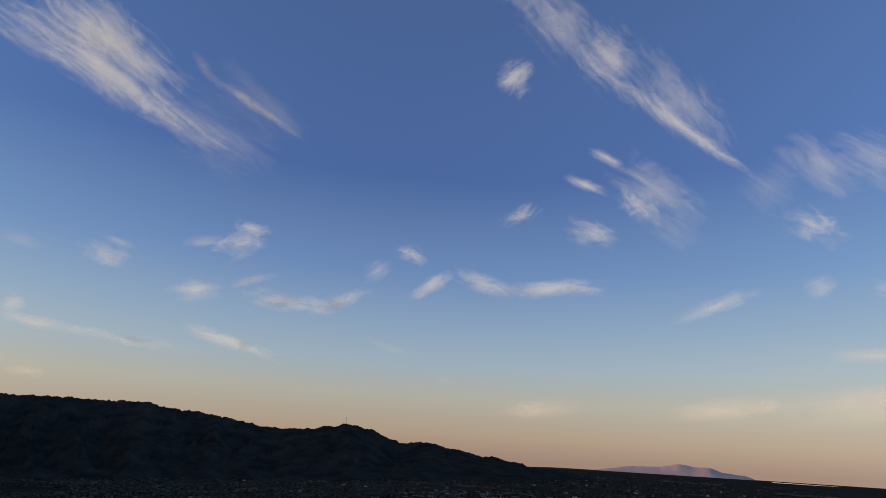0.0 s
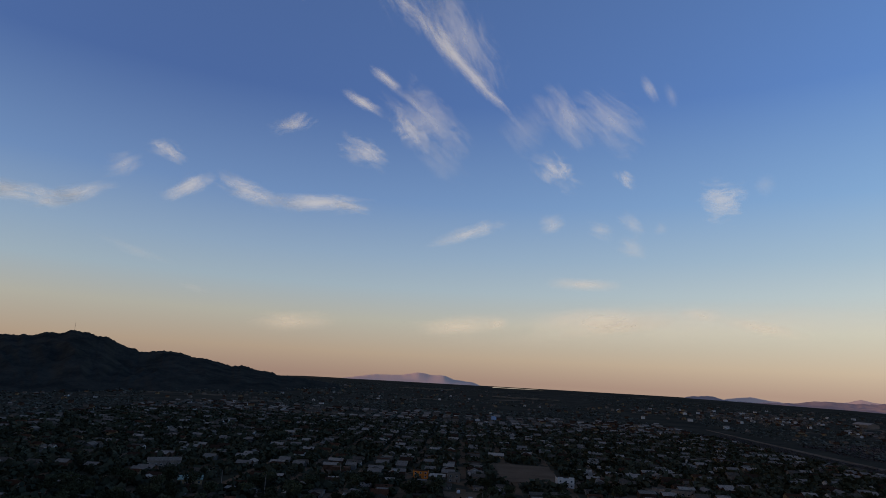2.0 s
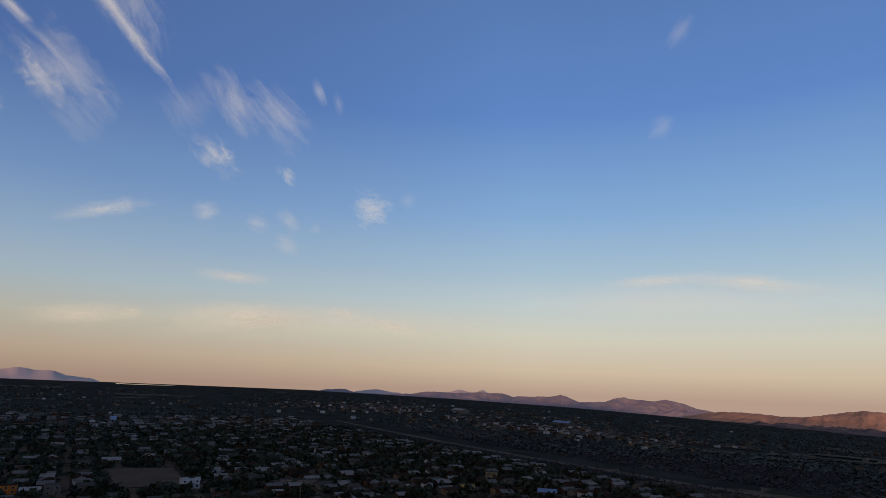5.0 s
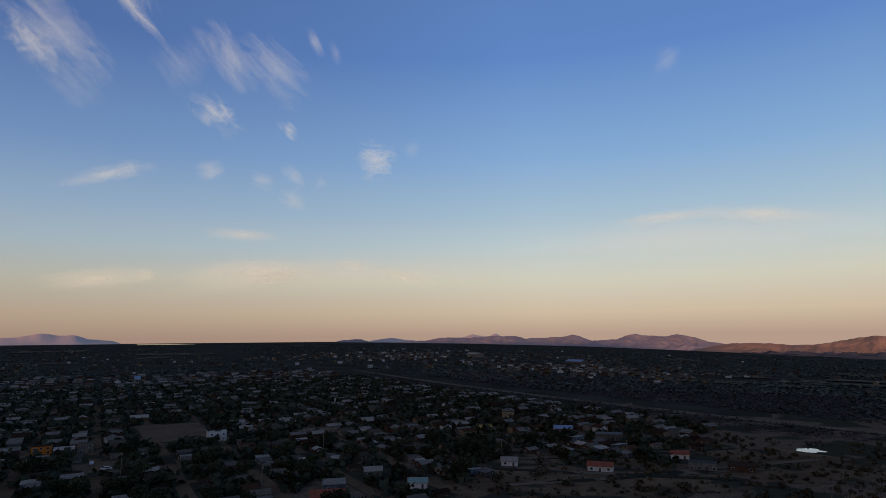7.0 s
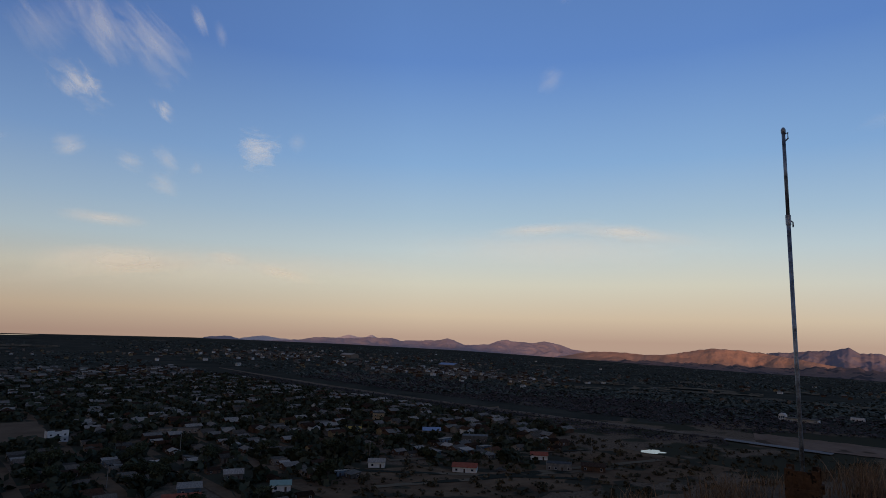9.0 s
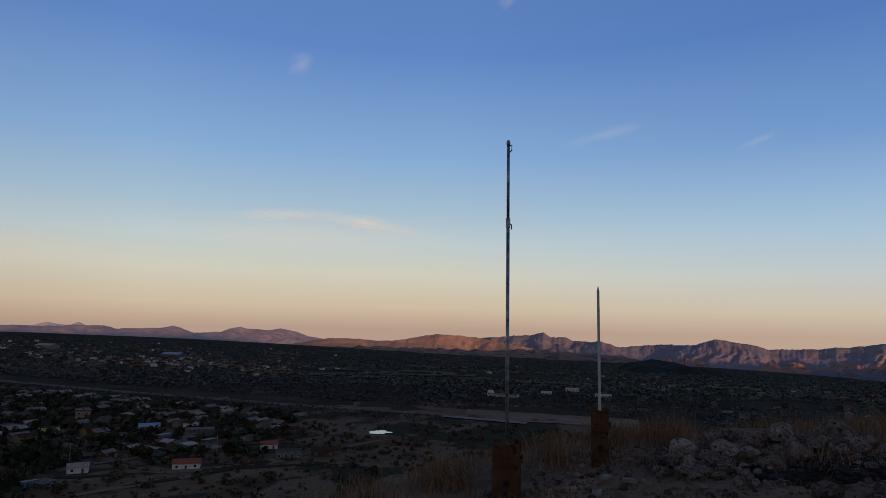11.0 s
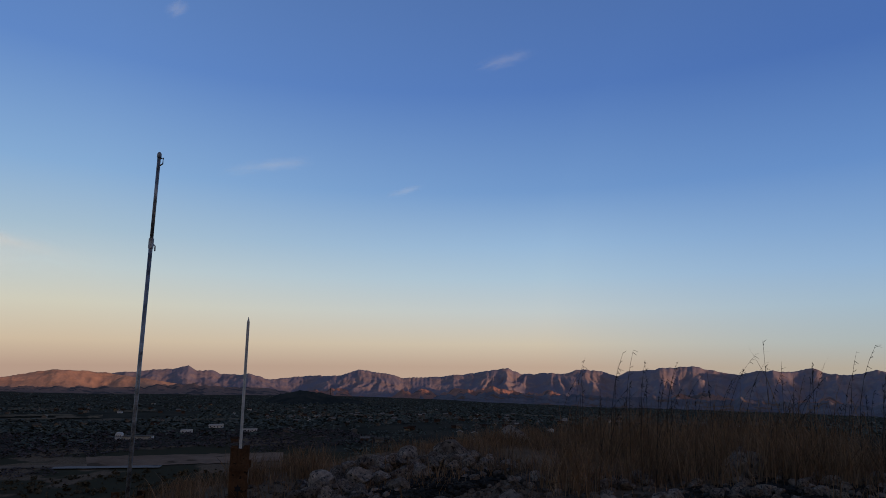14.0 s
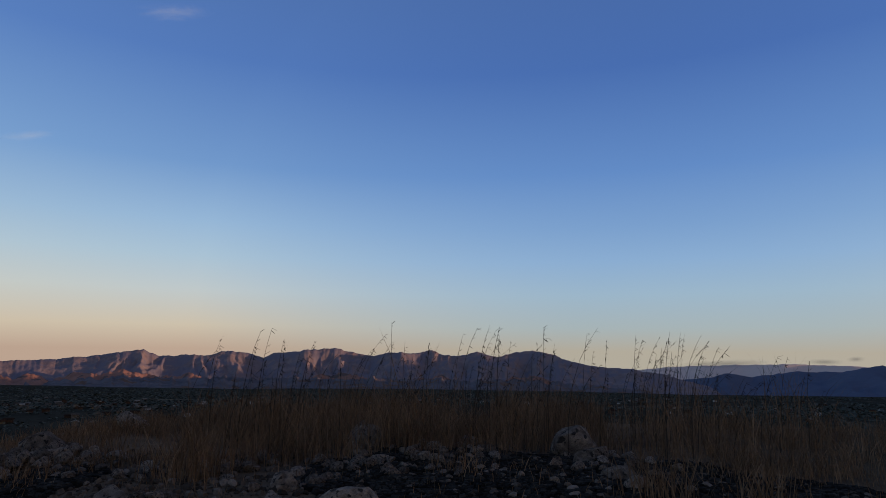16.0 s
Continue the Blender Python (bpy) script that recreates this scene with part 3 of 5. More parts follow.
def cloud(mat, label, az1, el1, az2, el2, width, bend=0.0, taper=1.0):
    """A thin curved veil on the sky between two directions, width in degrees."""
    n, m, R = 26, 12, 3800.0
    a, b = direction(az1, el1), direction(az2, el2)
    side = a.cross(b).normalized()
    a, b = a.lerp(b, -0.14).normalized(), a.lerp(b, 1.14).normalized()
    width *= 1.65
    length = math.degrees(a.angle(b))
    centre = a.slerp(b, 0.5)
    plane = (SUNWARD - centre).normalized()
    verts, unit, degs, faces = [], [], [], []
    for i in range(n):
        t = i / (n - 1)
        mid = a.slerp(b, t)
        w = width * (1 + (taper - 1) * t)
        for j in range(m):
            v = j / (m - 1)
            off = radians((v - 0.5) * w + bend * 4 * t * (1 - t))
            d = mid * math.cos(off) + side * math.sin(off)
            verts.append(d * (R * centre.dot(plane) / d.dot(plane)))
            unit.append((t, v))
            degs.append((t * length, v * w))
    for i in range(n - 1):
        for j in range(m - 1):
            faces.append((i * m + j, (i + 1) * m + j, (i + 1) * m + j + 1, i * m + j + 1))
    me = mesh_of("cloud", verts, faces, mat, True)
    for name, data in (("unit", unit), ("degrees", degs)):
        layer = me.uv_layers.new(name=name)
        for loop in me.loops:
            layer.data[loop.index].uv = data[loop.vertex_index]
    return tagged(new("cloud", me), label, "cloud", "clouds in the dusk sky")


WISPY = "wispy white cirrus cloud with combed fibres, high over the plain"
SMALL = "small soft white cloud in the blue dusk sky"
THIN = "thin faint veil of cloud in the dusk sky"
LOW = "low smooth cream-coloured band of cloud near the horizon"
# long combed streaks
for row in ((215.9, 30.8, 196.1, 25.1, 3.9, 0, 0.5), (214.1, 32.8, 200.0, 28.8, 4.7, 0, 0.6), (198.4, 30.7, 187.8, 27.0, 1.3, 0, 0.4), (159.5, 38.4, 155.2, 32.9, 3.7), (158.2, 34.6, 145.1, 24.3, 2.1, 0, 0.35), (161.9, 25.5, 157.8, 23.7, 0.9), (159.4, 27.9, 156.1, 26.0, 0.9)):
    cloud(C_WISP, WISPY, *row)
# flatter streaks lower down
for row in ((152.7, 12.3, 145.7, 14.5, 1.1), (176.3, 14.2, 172.7, 16.5, 1.3), (172.8, 16.5, 166.7, 14.7, 1.5), (168.8, 14.7, 158.4, 15.5, 1.4), (198.1, 12.0, 193.4, 13.1, 1.8), (192.0, 12.5, 183.6, 12.3, 1.5), (185.4, 12.0, 180.6, 14.1, 1.2), (209.6, 8.4, 204.7, 7.9, 0.8), (205.5, 8.0, 195.9, 7.4, 0.8), (195.9, 9.3, 188.4, 7.6, 1.0)):
    cloud(C_WISP, "long thin white streak of cloud", *row)
for row in ((209.4, 33.1, 205.3, 29.6, 3.7), (200.1, 32.2, 197.8, 30.3, 0.9), (168.0, 42.8, 158.2, 35.1, 3.7), (154.7, 35.2, 146.6, 26.9, 5.0, 0, 0.5), (156.6, 26.4, 149.8, 20.9, 3.5)):
    cloud(C_SOFT, "soft feathered veil of white cirrus cloud", *row)
for row in ((141.8, 26.3, 137.8, 21.8, 2.4), (138.3, 26.0, 133.0, 21.5, 3.5), (132.6, 27.2, 131.4, 25.0, 0.9)):
    cloud(C_SOFT, "faint upright strokes of white cirrus cloud", *row)
for row in ((142.0, 14.4, 139.9, 14.8, 1.4), (137.7, 14.5, 135.3, 13.6, 1.2), (134.6, 15.4, 132.8, 13.7, 1.3), (134.8, 12.7, 132.5, 12.2, 1.6), (193.1, 13.2, 189.4, 14.7, 0.8), (181.5, 15.5, 178.5, 16.6, 1.6), (197.4, 16.2, 194.6, 17.1, 0.9), (203.8, 15.8, 201.2, 15.2, 0.7)):
    cloud(C_SOFT, "small faint smudge of white cloud", *row)
for row in ((168.4, 33.4, 165.2, 34.9, 2.5), (156.9, 24.3, 153.1, 21.0, 1.9), (161.4, 21.0, 157.2, 19.3, 1.9), (168.0, 21.2, 164.3, 22.9, 1.2), (142.8, 20.4, 138.6, 18.2, 2.2), (134.9, 19.4, 133.6, 17.7, 1.2), (127.9, 16.4, 124.4, 15.8, 2.8), (162.7, 15.9, 158.7, 15.0, 1.0), (178.3, 18.5, 175.3, 17.5, 1.2), (195.0, 16.4, 190.2, 17.8, 2.2), (193.4, 18.6, 190.6, 18.5, 1.0), (205.3, 14.5, 201.4, 14.0, 1.4), (209.3, 9.0, 208.2, 9.8, 1.2)):
    cloud(C_PUFF, SMALL, *row)
for row in ((201.7, 27.8, 191.3, 24.8, 5.3), (196.9, 31.5, 189.0, 27.5, 3.2), (154.2, 21.7, 149.3, 18.4, 2.3), (145.1, 24.4, 141.9, 21.8, 3.2), (130.4, 26.3, 129.7, 24.4, 0.9), (123.1, 17.9, 122.1, 16.7, 1.3), (131.7, 14.3, 130.9, 13.6, 1.0), (180.8, 9.9, 174.9, 8.5, 0.7), (174.5, 7.0, 171.9, 6.4, 0.6), (210.8, 14.3, 207.8, 13.9, 0.9), (97.5, 29.9, 95.6, 32.1, 1.3), (79.6, 28.8, 78.0, 30.0, 1.0), (73.8, 16.9, 66.1, 18.5, 1.0), (58.6, 15.7, 55.3, 16.6, 0.7), (50.2, 26.9, 43.9, 28.6, 1.1), (99.6, 22.5, 97.4, 24.2, 1.7)):
    cloud(C_FAINT, THIN, *row)
for row in ((208.1, 4.4, 205.2, 4.5, 0.8), (168.1, 4.0, 160.8, 4.7, 1.5), (153.5, 4.4, 145.0, 5.4, 1.5), (146.6, 5.0, 145.0, 5.5, 0.9), (141.2, 4.2, 129.1, 6.3, 1.1), (129.8, 6.5, 126.0, 6.3, 1.0), (126.5, 6.1, 120.3, 4.8, 0.9), (141.1, 9.1, 135.1, 9.0, 1.0), (104.5, 9.8, 94.5, 10.4, 1.1), (98.1, 10.5, 86.0, 9.0, 1.5), (142.4, 5.1, 131.0, 6.3, 2.2)):
    cloud(C_BAND, LOW, *row)
cloud(C_HAZE, LOW, 152.0, 4.6, 112.0, 5.8, 3.2)
cloud(C_HAZE, LOW, 112.0, 8.2, 84.0, 8.2, 3.0)
for row in ((0.5, -1.1, -5.7, -0.8, 0.5), (-8.3, -0.7, -10.7, -0.7, 0.4), (-11.1, -0.5, -12.2, -0.4, 0.35)):
    cloud(C_GREY, "flat thin blue-grey bar of cloud over far mountains", *row)


# ---- the plain: runway, dirt, fields, pond, streets ----
U, V = Vector((-0.855, 0.519)), Vector((0.519, 0.855))


def uv(u, v):
    p = U * u + V * v
    return p.x, p.y


def sheet(name, label, category, pts, mat, lift=0.25, cuts=24, ragged=0.0, kind="structure"):
    """A flat patch between two edge lines, laid on the ground."""
    verts, faces = [], []
    left, right = pts
    for i in range(cuts + 1):
        t = i / cuts
        def at(line):
            k = t * (len(line) - 1)
            j = min(int(k), len(line) - 2)
            f = k - j
            return Vector((line[j][0] * (1 - f) + line[j + 1][0] * f, line[j][1] * (1 - f) + line[j + 1][1] * f))
        a, b = at(left), at(right)
        w = (b - a).length
        a = a + (a - b).normalized() * noise.noise((i * 0.7, a.x * 0.01, 1)) * ragged * w
        b = b + (b - a).normalized() * noise.noise((i * 0.7, b.x * 0.01, 9)) * ragged * w
        for q in range(5):
            p = a.lerp(b, q / 4)
            verts.append((p.x, p.y, ground_z(p.x, p.y) + lift))
    for i in range(cuts):
        for q in range(4):
            faces.append((i * 5 + q, i * 5 + q + 1, i * 5 + 6 + q, i * 5 + 5 + q))
    ob = new(name, mesh_of(name, verts, faces, mat, True))
    if ob.data.polygons[0].normal.z < 0:
        ob.data.flip_normals()
    return tagged(ob, label, category, kind=kind)


sheet("runway", "long pale worn airstrip of packed earth beside the town", "runway", ([(-578, 741), (-364, 619), (-173, 511), (-61, 450), (35, 408), (88, 383)], [(-592, 756), (-380, 640), (-180, 528), (-62, 464), (36, 418), (92, 392)]), M_RUNWAY, 0.3, 60, 0.04)
sheet("airstrip_apron", "bare pale apron of the airstrip", "runway", ([(-330, 690), (-440, 760)], [(-280, 712), (-400, 800)]), M_RUNWAY, 0.3, 12, 0.2)
sheet("river_bed", "bare sandy river bed beyond the airstrip", "river bed", ([(55, 394), (112, 372), (150, 356)], [(60, 440), (122, 412), (165, 392)]), M_SAND, 0.4, 30, 0.1)
sheet("concrete_strip", "pale grey concrete end of the airstrip", "runway", ([(38, 398), (86, 370)], [(41, 405), (89, 377)]), M_CONCRETE, 0.7, 16, 0.2)
sheet("dirt_field", "bare brown football field among the houses", "field", ([uv(366, 24), uv(440, 24)], [uv(366, 60), uv(440, 60)]), material("trodden_pitch", (0.125, 0.082, 0.050), (0.175, 0.115, 0.070), 0.08, bump=0.2), 0.35, 14, 0.04)
sheet("dirt_lot", "bare brown lot with tracks below the hill", "ground", ([(-128, 205), (-98, 258), (-60, 300), (-15, 345)], [(-70, 180), (-40, 225), (0, 270), (40, 310)]), M_DIRT, 0.12, 40, 0.2)
for az, el, w, d in ((152, -2.1, 5.0, 60), (143, -2.5, 6.0, 50), (133, -1.35, 4.0, 90), (99, -2.7, 3.0, 60), (94, -3.9, 3.6, 40), (90, -4.2, 3.0, 34), (86, -3.3, 3.4, 50), (83, -4.2, 3.2, 30), (79, -3.6, 3.0, 40), (60, -4.4, 4.0, 30), (56, -3.7, 4.0, 40), (51, -4.9, 3.0, 26), (46, -4.0, 5.0, 40)):
    r = (EYE - PLAIN) / math.tan(radians(-el)) * (1.25 if el > -3 else 1.1)
    strip = [[(k * math.cos(radians(az + o)), k * math.sin(radians(az + o))) for o in (-w / 2, -w / 6, w / 6, w / 2)] for k in (r, r + 2 * d)]
    sheet("straw_field", "long pale straw-coloured field among dark woods", "field", strip, M_FIELD, 1.0, 18, 0.4)
for a, b in (((-150, 770), (-60, 745)), ((-40, 730), (0, 716)), ((20, 880), (110, 850)), ((-30, 800), (70, 775)), ((150, 700), (230, 650))):
    sheet("straw_field", "pale straw-coloured field between dark trees", "field", ([a, b], [(a[0] + 8, a[1] + 45), (b[0] + 10, b[1] + 45)]), M_FIELD, 1.2, 14, 0.3)
for k in range(-9, 8):
    v = 2 + 28.5 * k
    sheet("street", "unpaved brown street between the houses", "street", ([uv(165, v - 2.6), uv(600, v - 2.6)], [uv(165, v + 2.6), uv(600, v + 2.6)]), M_DIRT, 0.2, 30, 0.15)
for u in (262, 352, 452, 548):
    sheet("street", "unpaved brown street between the houses", "street", ([uv(u - 2.5, -260), uv(u - 2.5, 200)], [uv(u + 2.5, -260), uv(u + 2.5, 200)]), M_DIRT, 0.22, 30, 0.15)
for a, b in (((-122, 235), (-20, 262)), ((-60, 250), (5, 318)), ((-95, 215), (-10, 292)), ((-110, 262), (-30, 330))):
    d = (Vector(b) - Vector(a)).normalized()
    sheet("dirt_track", "pale dirt track across the bare lot", "track", ([a, b], [(a[0] - d.y * 4, a[1] + d.x * 4), (b[0] - d.y * 4, b[1] + d.x * 4)]), M_FIELD, 0.3, 24, 0.3)


def far_line(az, r):
    return r * math.cos(radians(az)), r * math.sin(radians(az))


sheet("lagoon", "thin bright strip of water at the horizon", "water", ([far_line(141.5, 2460), far_line(143.5, 2430), far_line(146.0, 2430)], [far_line(141.5, 2470), far_line(143.5, 2500), far_line(146.0, 2510)]), M_WATER, 1.6, 20, 0.0)


def pond():
    verts, n = [(0, 0, 0)], 36
    for k in range(n):
        a = 2 * math.pi * k / n
        r = 1 + 0.5 * noise.noise((math.cos(a) * 1.6, math.sin(a) * 1.6, 2))
        verts.append((5.4 * r * math.cos(a), 5.6 * r * math.sin(a), 0))
    ob = new("pond", mesh_of("pond", verts, [(0, 1 + k, 1 + (k + 1) % n) for k in range(n)], M_WATER))
    ob.matrix_world = pose(0, 339, PLAIN + 0.55, 0, 0, -25)
    tagged(ob, "small bright pond on bare brown ground", "pond", kind="structure")


pond()


# ---- houses ----
def gable_roof(w, d, h, rise, over=0.5, thick=0.14):
    bm = bmesh.new()
    x, y = w / 2 + over, d / 2 + over
    drop = rise * over / (d / 2)
    prof = [(-y, h - drop), (0, h + rise), (y, h - drop), (y, h - drop + thick), (0, h + rise + thick), (-y, h - drop + thick)]
    lo = [bm.verts.new((-x, p[0], p[1])) for p in prof]
    hi = [bm.verts.new((x, p[0], p[1])) for p in prof]
    for k in range(6):
        bm.faces.new((lo[k], lo[(k + 1) % 6], hi[(k + 1) % 6], hi[k]))
    for ring, flip in ((lo, True), (hi, False)):
        for q in ((0, 1, 4, 5), (1, 2, 3, 4)):
            f = [ring[k] for k in q]
            bm.faces.new(f[::-1] if flip else f)
    bmesh.ops.recalc_face_normals(bm, faces=bm.faces)
    return bm


def shed_roof(w, d, h, rise, over=0.45, thick=0.12):
    bm = bmesh.new()
    x, y = w / 2 + over, d / 2 + over
    vs = [bm.verts.new(p) for p in ((-x, -y, h), (x, -y, h), (x, y, h + rise), (-x, y, h + rise), (-x, -y, h + thick), (x, -y, h + thick), (x, y, h + rise + thick), (-x, y, h + rise + thick))]
    for f in ((3, 2, 1, 0), (4, 5, 6, 7), (0, 1, 5, 4), (1, 2, 6, 5), (2, 3, 7, 6), (3, 0, 4, 7)):
        bm.faces.new([vs[k] for k in f])
    return bm


def walls(w, d, h, rise, style):
    bm = bmesh.new()
    x, y = w / 2, d / 2
    if style == "gable":
        prof = [(-y, -1), (y, -1), (y, h), (0, h + rise), (-y, h)]
    elif style == "shed":
        prof = [(-y, -1), (y, -1), (y, h + rise), (-y, h)]
    else:
        prof = [(-y, -1), (y, -1), (y, h + 0.4), (-y, h + 0.4)]
    lo = [bm.verts.new((-x, p[0], p[1])) for p in prof]
    hi = [bm.verts.new((x, p[0], p[1])) for p in prof]
    k = len(prof)
    for i in range(k):
        bm.faces.new((lo[i], lo[(i + 1) % k], hi[(i + 1) % k], hi[i]))
    bm.faces.new(lo[::-1])
    bm.faces.new(hi)
    bmesh.ops.recalc_face_normals(bm, faces=bm.faces)
    return bm


def opening(name, house, mat, frame_mat, x, y, z, w, h, axis, out):
    """A window or door: a framed panel set on a wall; axis x: on a wall across x."""
    bm = bmesh.new()
    def put(bm, a0, a1, z0, z1, depth):
        if axis == "x":
            box(bm, x - 0.03, y + a0, z + z0, x + out * depth, y + a1, z + z1) if out > 0 else box(bm, x + out * depth, y + a0, z + z0, x + 0.03, y + a1, z + z1)
        else:
            box(bm, x + a0, y - 0.03, z + z0, x + a1, y + out * depth, z + z1) if out > 0 else box(bm, x + a0, y + out * depth, z + z0, x + a1, y + 0.03, z + z1)
    put(bm, -w / 2, w / 2, 0, h, 0.04)
    ob = part(name, bm, mat, house)
    fr = bmesh.new()
    for a0, a1, z0, z1 in ((-w / 2 - 0.1, -w / 2, -0.1, h + 0.1), (w / 2, w / 2 + 0.1, -0.1, h + 0.1), (-w / 2, w / 2, h, h + 0.1), (-w / 2, w / 2, -0.1, 0)):
        put(fr, a0, a1, z0, z1, 0.08)
    part("frame", fr, frame_mat, ob)
    return ob


def house(label, w, d, h, style, wall_mat, roof_mat, m=None, storeys=1, group="", seed=0, porch=False):
    rnd = random.Random(seed)
    ob = empty("house")
    rise = {"gable": 0.16 * d + 0.3, "shed": 0.9, "flat": 0}[style]
    part("wall", walls(w, d, h, rise, style), wall_mat, ob)
    if style == "gable":
        part("roof", gable_roof(w, d, h, rise), roof_mat, ob)
    elif style == "shed":
        part("roof", shed_roof(w, d, h, rise), roof_mat, ob)
    else:
        bm = box(bmesh.new(), -w / 2 + 0.15, -d / 2 + 0.15, h + 0.41, w / 2 - 0.15, d / 2 - 0.15, h + 0.46)
        part("roof", bm, roof_mat, ob)
    step = h / storeys
    for s in range(storeys):
        z = s * step
        for side in (-1, 1):
            n = max(2, int(w / 3.4))
            for k in range(n):
                x = (k + 0.5) / n * w - w / 2
                if s == 0 and k == n // 2:
                    opening("door", ob, M_DOOR, wall_mat, x, side * d / 2, z, 1.0, 2.05, "y", side)
                else:
                    opening("window", ob, M_GLASS, M_WHITE, x, side * d / 2, z + 0.95, 1.2, 1.1, "y", side)
        for side in (-1, 1):
            opening("window", ob, M_GLASS, M_WHITE, side * w / 2, rnd.choice((-1, 1)) * d * 0.2, z + 0.95, 1.2, 1.1, "x", side)
    if porch:
        bm = bmesh.new()
        box(bm, -w / 2, -d / 2 - 2.4, h - 0.35, w / 2, -d / 2 - 0.02, h - 0.25)
        part("porch_roof", bm, roof_mat, ob)
        for x in (-w / 2 + 0.2, 0, w / 2 - 0.2):
            part("post", box(bmesh.new(), x - 0.08, -d / 2 - 2.3, -1, x + 0.08, -d / 2 - 2.14, h - 0.36), wall_mat, ob)
    if m is not None:
        ob.matrix_world = m @ Matrix.Scale(0.76, 4)
    return tagged(ob, label, "house", group)


TOWN = "houses of the town"
PROTO = [
    ("low brick house with a pale tin roof", 10, 7.5, 2.7, "gable", M_WALLS[0], M_ROOFS[0], True),
    ("plastered house with a weathered tin roof", 9, 8, 2.8, "gable", M_WALLS[1], M_ROOFS[1], False),
    ("cream house with a dark clay tile roof", 11, 8, 2.8, "gable", M_WALLS[2], M_ROOFS[2], True),
    ("brick house with an old brown tile roof", 9, 7, 2.6, "gable", M_WALLS[0], M_ROOFS[3], False),
    ("small grey block house with a sloping tin roof", 7, 6, 2.5, "shed", M_WALLS[3], M_ROOFS[0], False),
    ("blue-painted house with a bright tin roof", 9, 7, 2.6, "shed", M_WALLS[4], M_ROOFS[4], False),
    ("flat-roofed plaster house with square windows", 9, 8, 3.0, "flat", M_WALLS[1], M_ROOFS[1], False),
    ("narrow brick house with a bright tin roof", 8, 6.5, 2.6, "gable", M_WALLS[0], M_ROOFS[4], False),
]
protos = [house(lab, w, d, h, st, wm, rm, None, 1, TOWN, i, pc) for i, (lab, w, d, h, st, wm, rm, pc) in enumerate(PROTO)]

LANDMARKS = [(-276, 236), (-322, 171), (-385, 44), (-327, 50), (-165, 336), (-172, 386), (-111, 250), (-74, 257), (-50, 297), (-38, 277), (-24, 281), (-674, 458), (-120, 345), (-90, 330), (-244, 283), (-252, 276), (-150, 182), (-151, 207), (-125, 199), (-142, 169), (-306, 183), (-313, 178), (-391, 269), (-344, 132), (-274, 167), (-258, 162)]


def south_of_runway(x, y, margin):
    a, b = Vector((-343, 592)), Vector((33, 396))
    if x > 33:
        a, b = b, Vector((82, 372))
    d = (b - a).normalized()
    return (x - a.x) * -d.y + (y - a.y) * d.x < -margin


def free(x, y, u, v):
    if not south_of_runway(x, y, 26) or any(math.hypot(x - a, y - b) < 13 for a, b in LANDMARKS):
        return False
    if 358 < u < 448 and 16 < v < 68:
        return False
    if x > -108 and y < 262 + 0.25 * (x + 150) or x > -45:
        return False
    return True


rnd = random.Random(11)
spots, lots = [], []
for k in range(-14, 13):
    for side in (-1, 1):
        u = 150 + rnd.uniform(0, 20)
        v = 2 + 28.5 * k + side * 8.4
        while u < 900:
            # a row of houses wall to wall, then a gap with trees
            for _ in range(rnd.randint(2, 7)):
                x, y = uv(u, v + rnd.uniform(-1.2, 1.2))
                if all(abs(u - c) > 6 for c in (262, 352, 452, 548)) and free(x, y, u, v) and math.hypot(x, y) > 190:
                    lots.append((math.hypot(x, y), x, y, u, v, side))
                u += rnd.uniform(5.9, 7.4)
            u += rnd.uniform(5, 24)
lots.sort()
near_lots = [l for l in lots if rnd.random() < (0.86 if l[4] > -60 and l[0] < 420 else 0.55 if l[4] > -120 else 0.36)]
used = 0
far_houses = []
for r, x, y, u, v, side in near_lots:
    seed = rnd.random()
    turn = math.degrees(math.atan2(U.y, U.x)) + (90 if side < 0 else 270) + rnd.choice((0, 0, 0, 0, 0, 90)) + rnd.uniform(-3, 3)
    i = rnd.choice((0, 0, 1, 1, 2, 3, 3, 4, 4, 5, 6, 7))
    if used < 290:
        if used < len(protos):
            ob = protos[used]
            ob.matrix_world = pose(x, y, ground_z(x, y), 0, 0, turn) @ Matrix.Scale(0.8, 4)
        else:
            copy_thing(protos[i], pose(x, y, ground_z(x, y), 0, 0, turn) @ Matrix.Scale(rnd.uniform(0.68, 0.92), 4))
        used += 1
    else:
        far_houses.append((x, y, radians(turn), rnd.uniform(5.5, 8.5), rnd.uniform(4.5, 6.5), rnd.uniform(2.2, 2.8), i))
spots = [(l[1], l[2]) for l in near_lots]

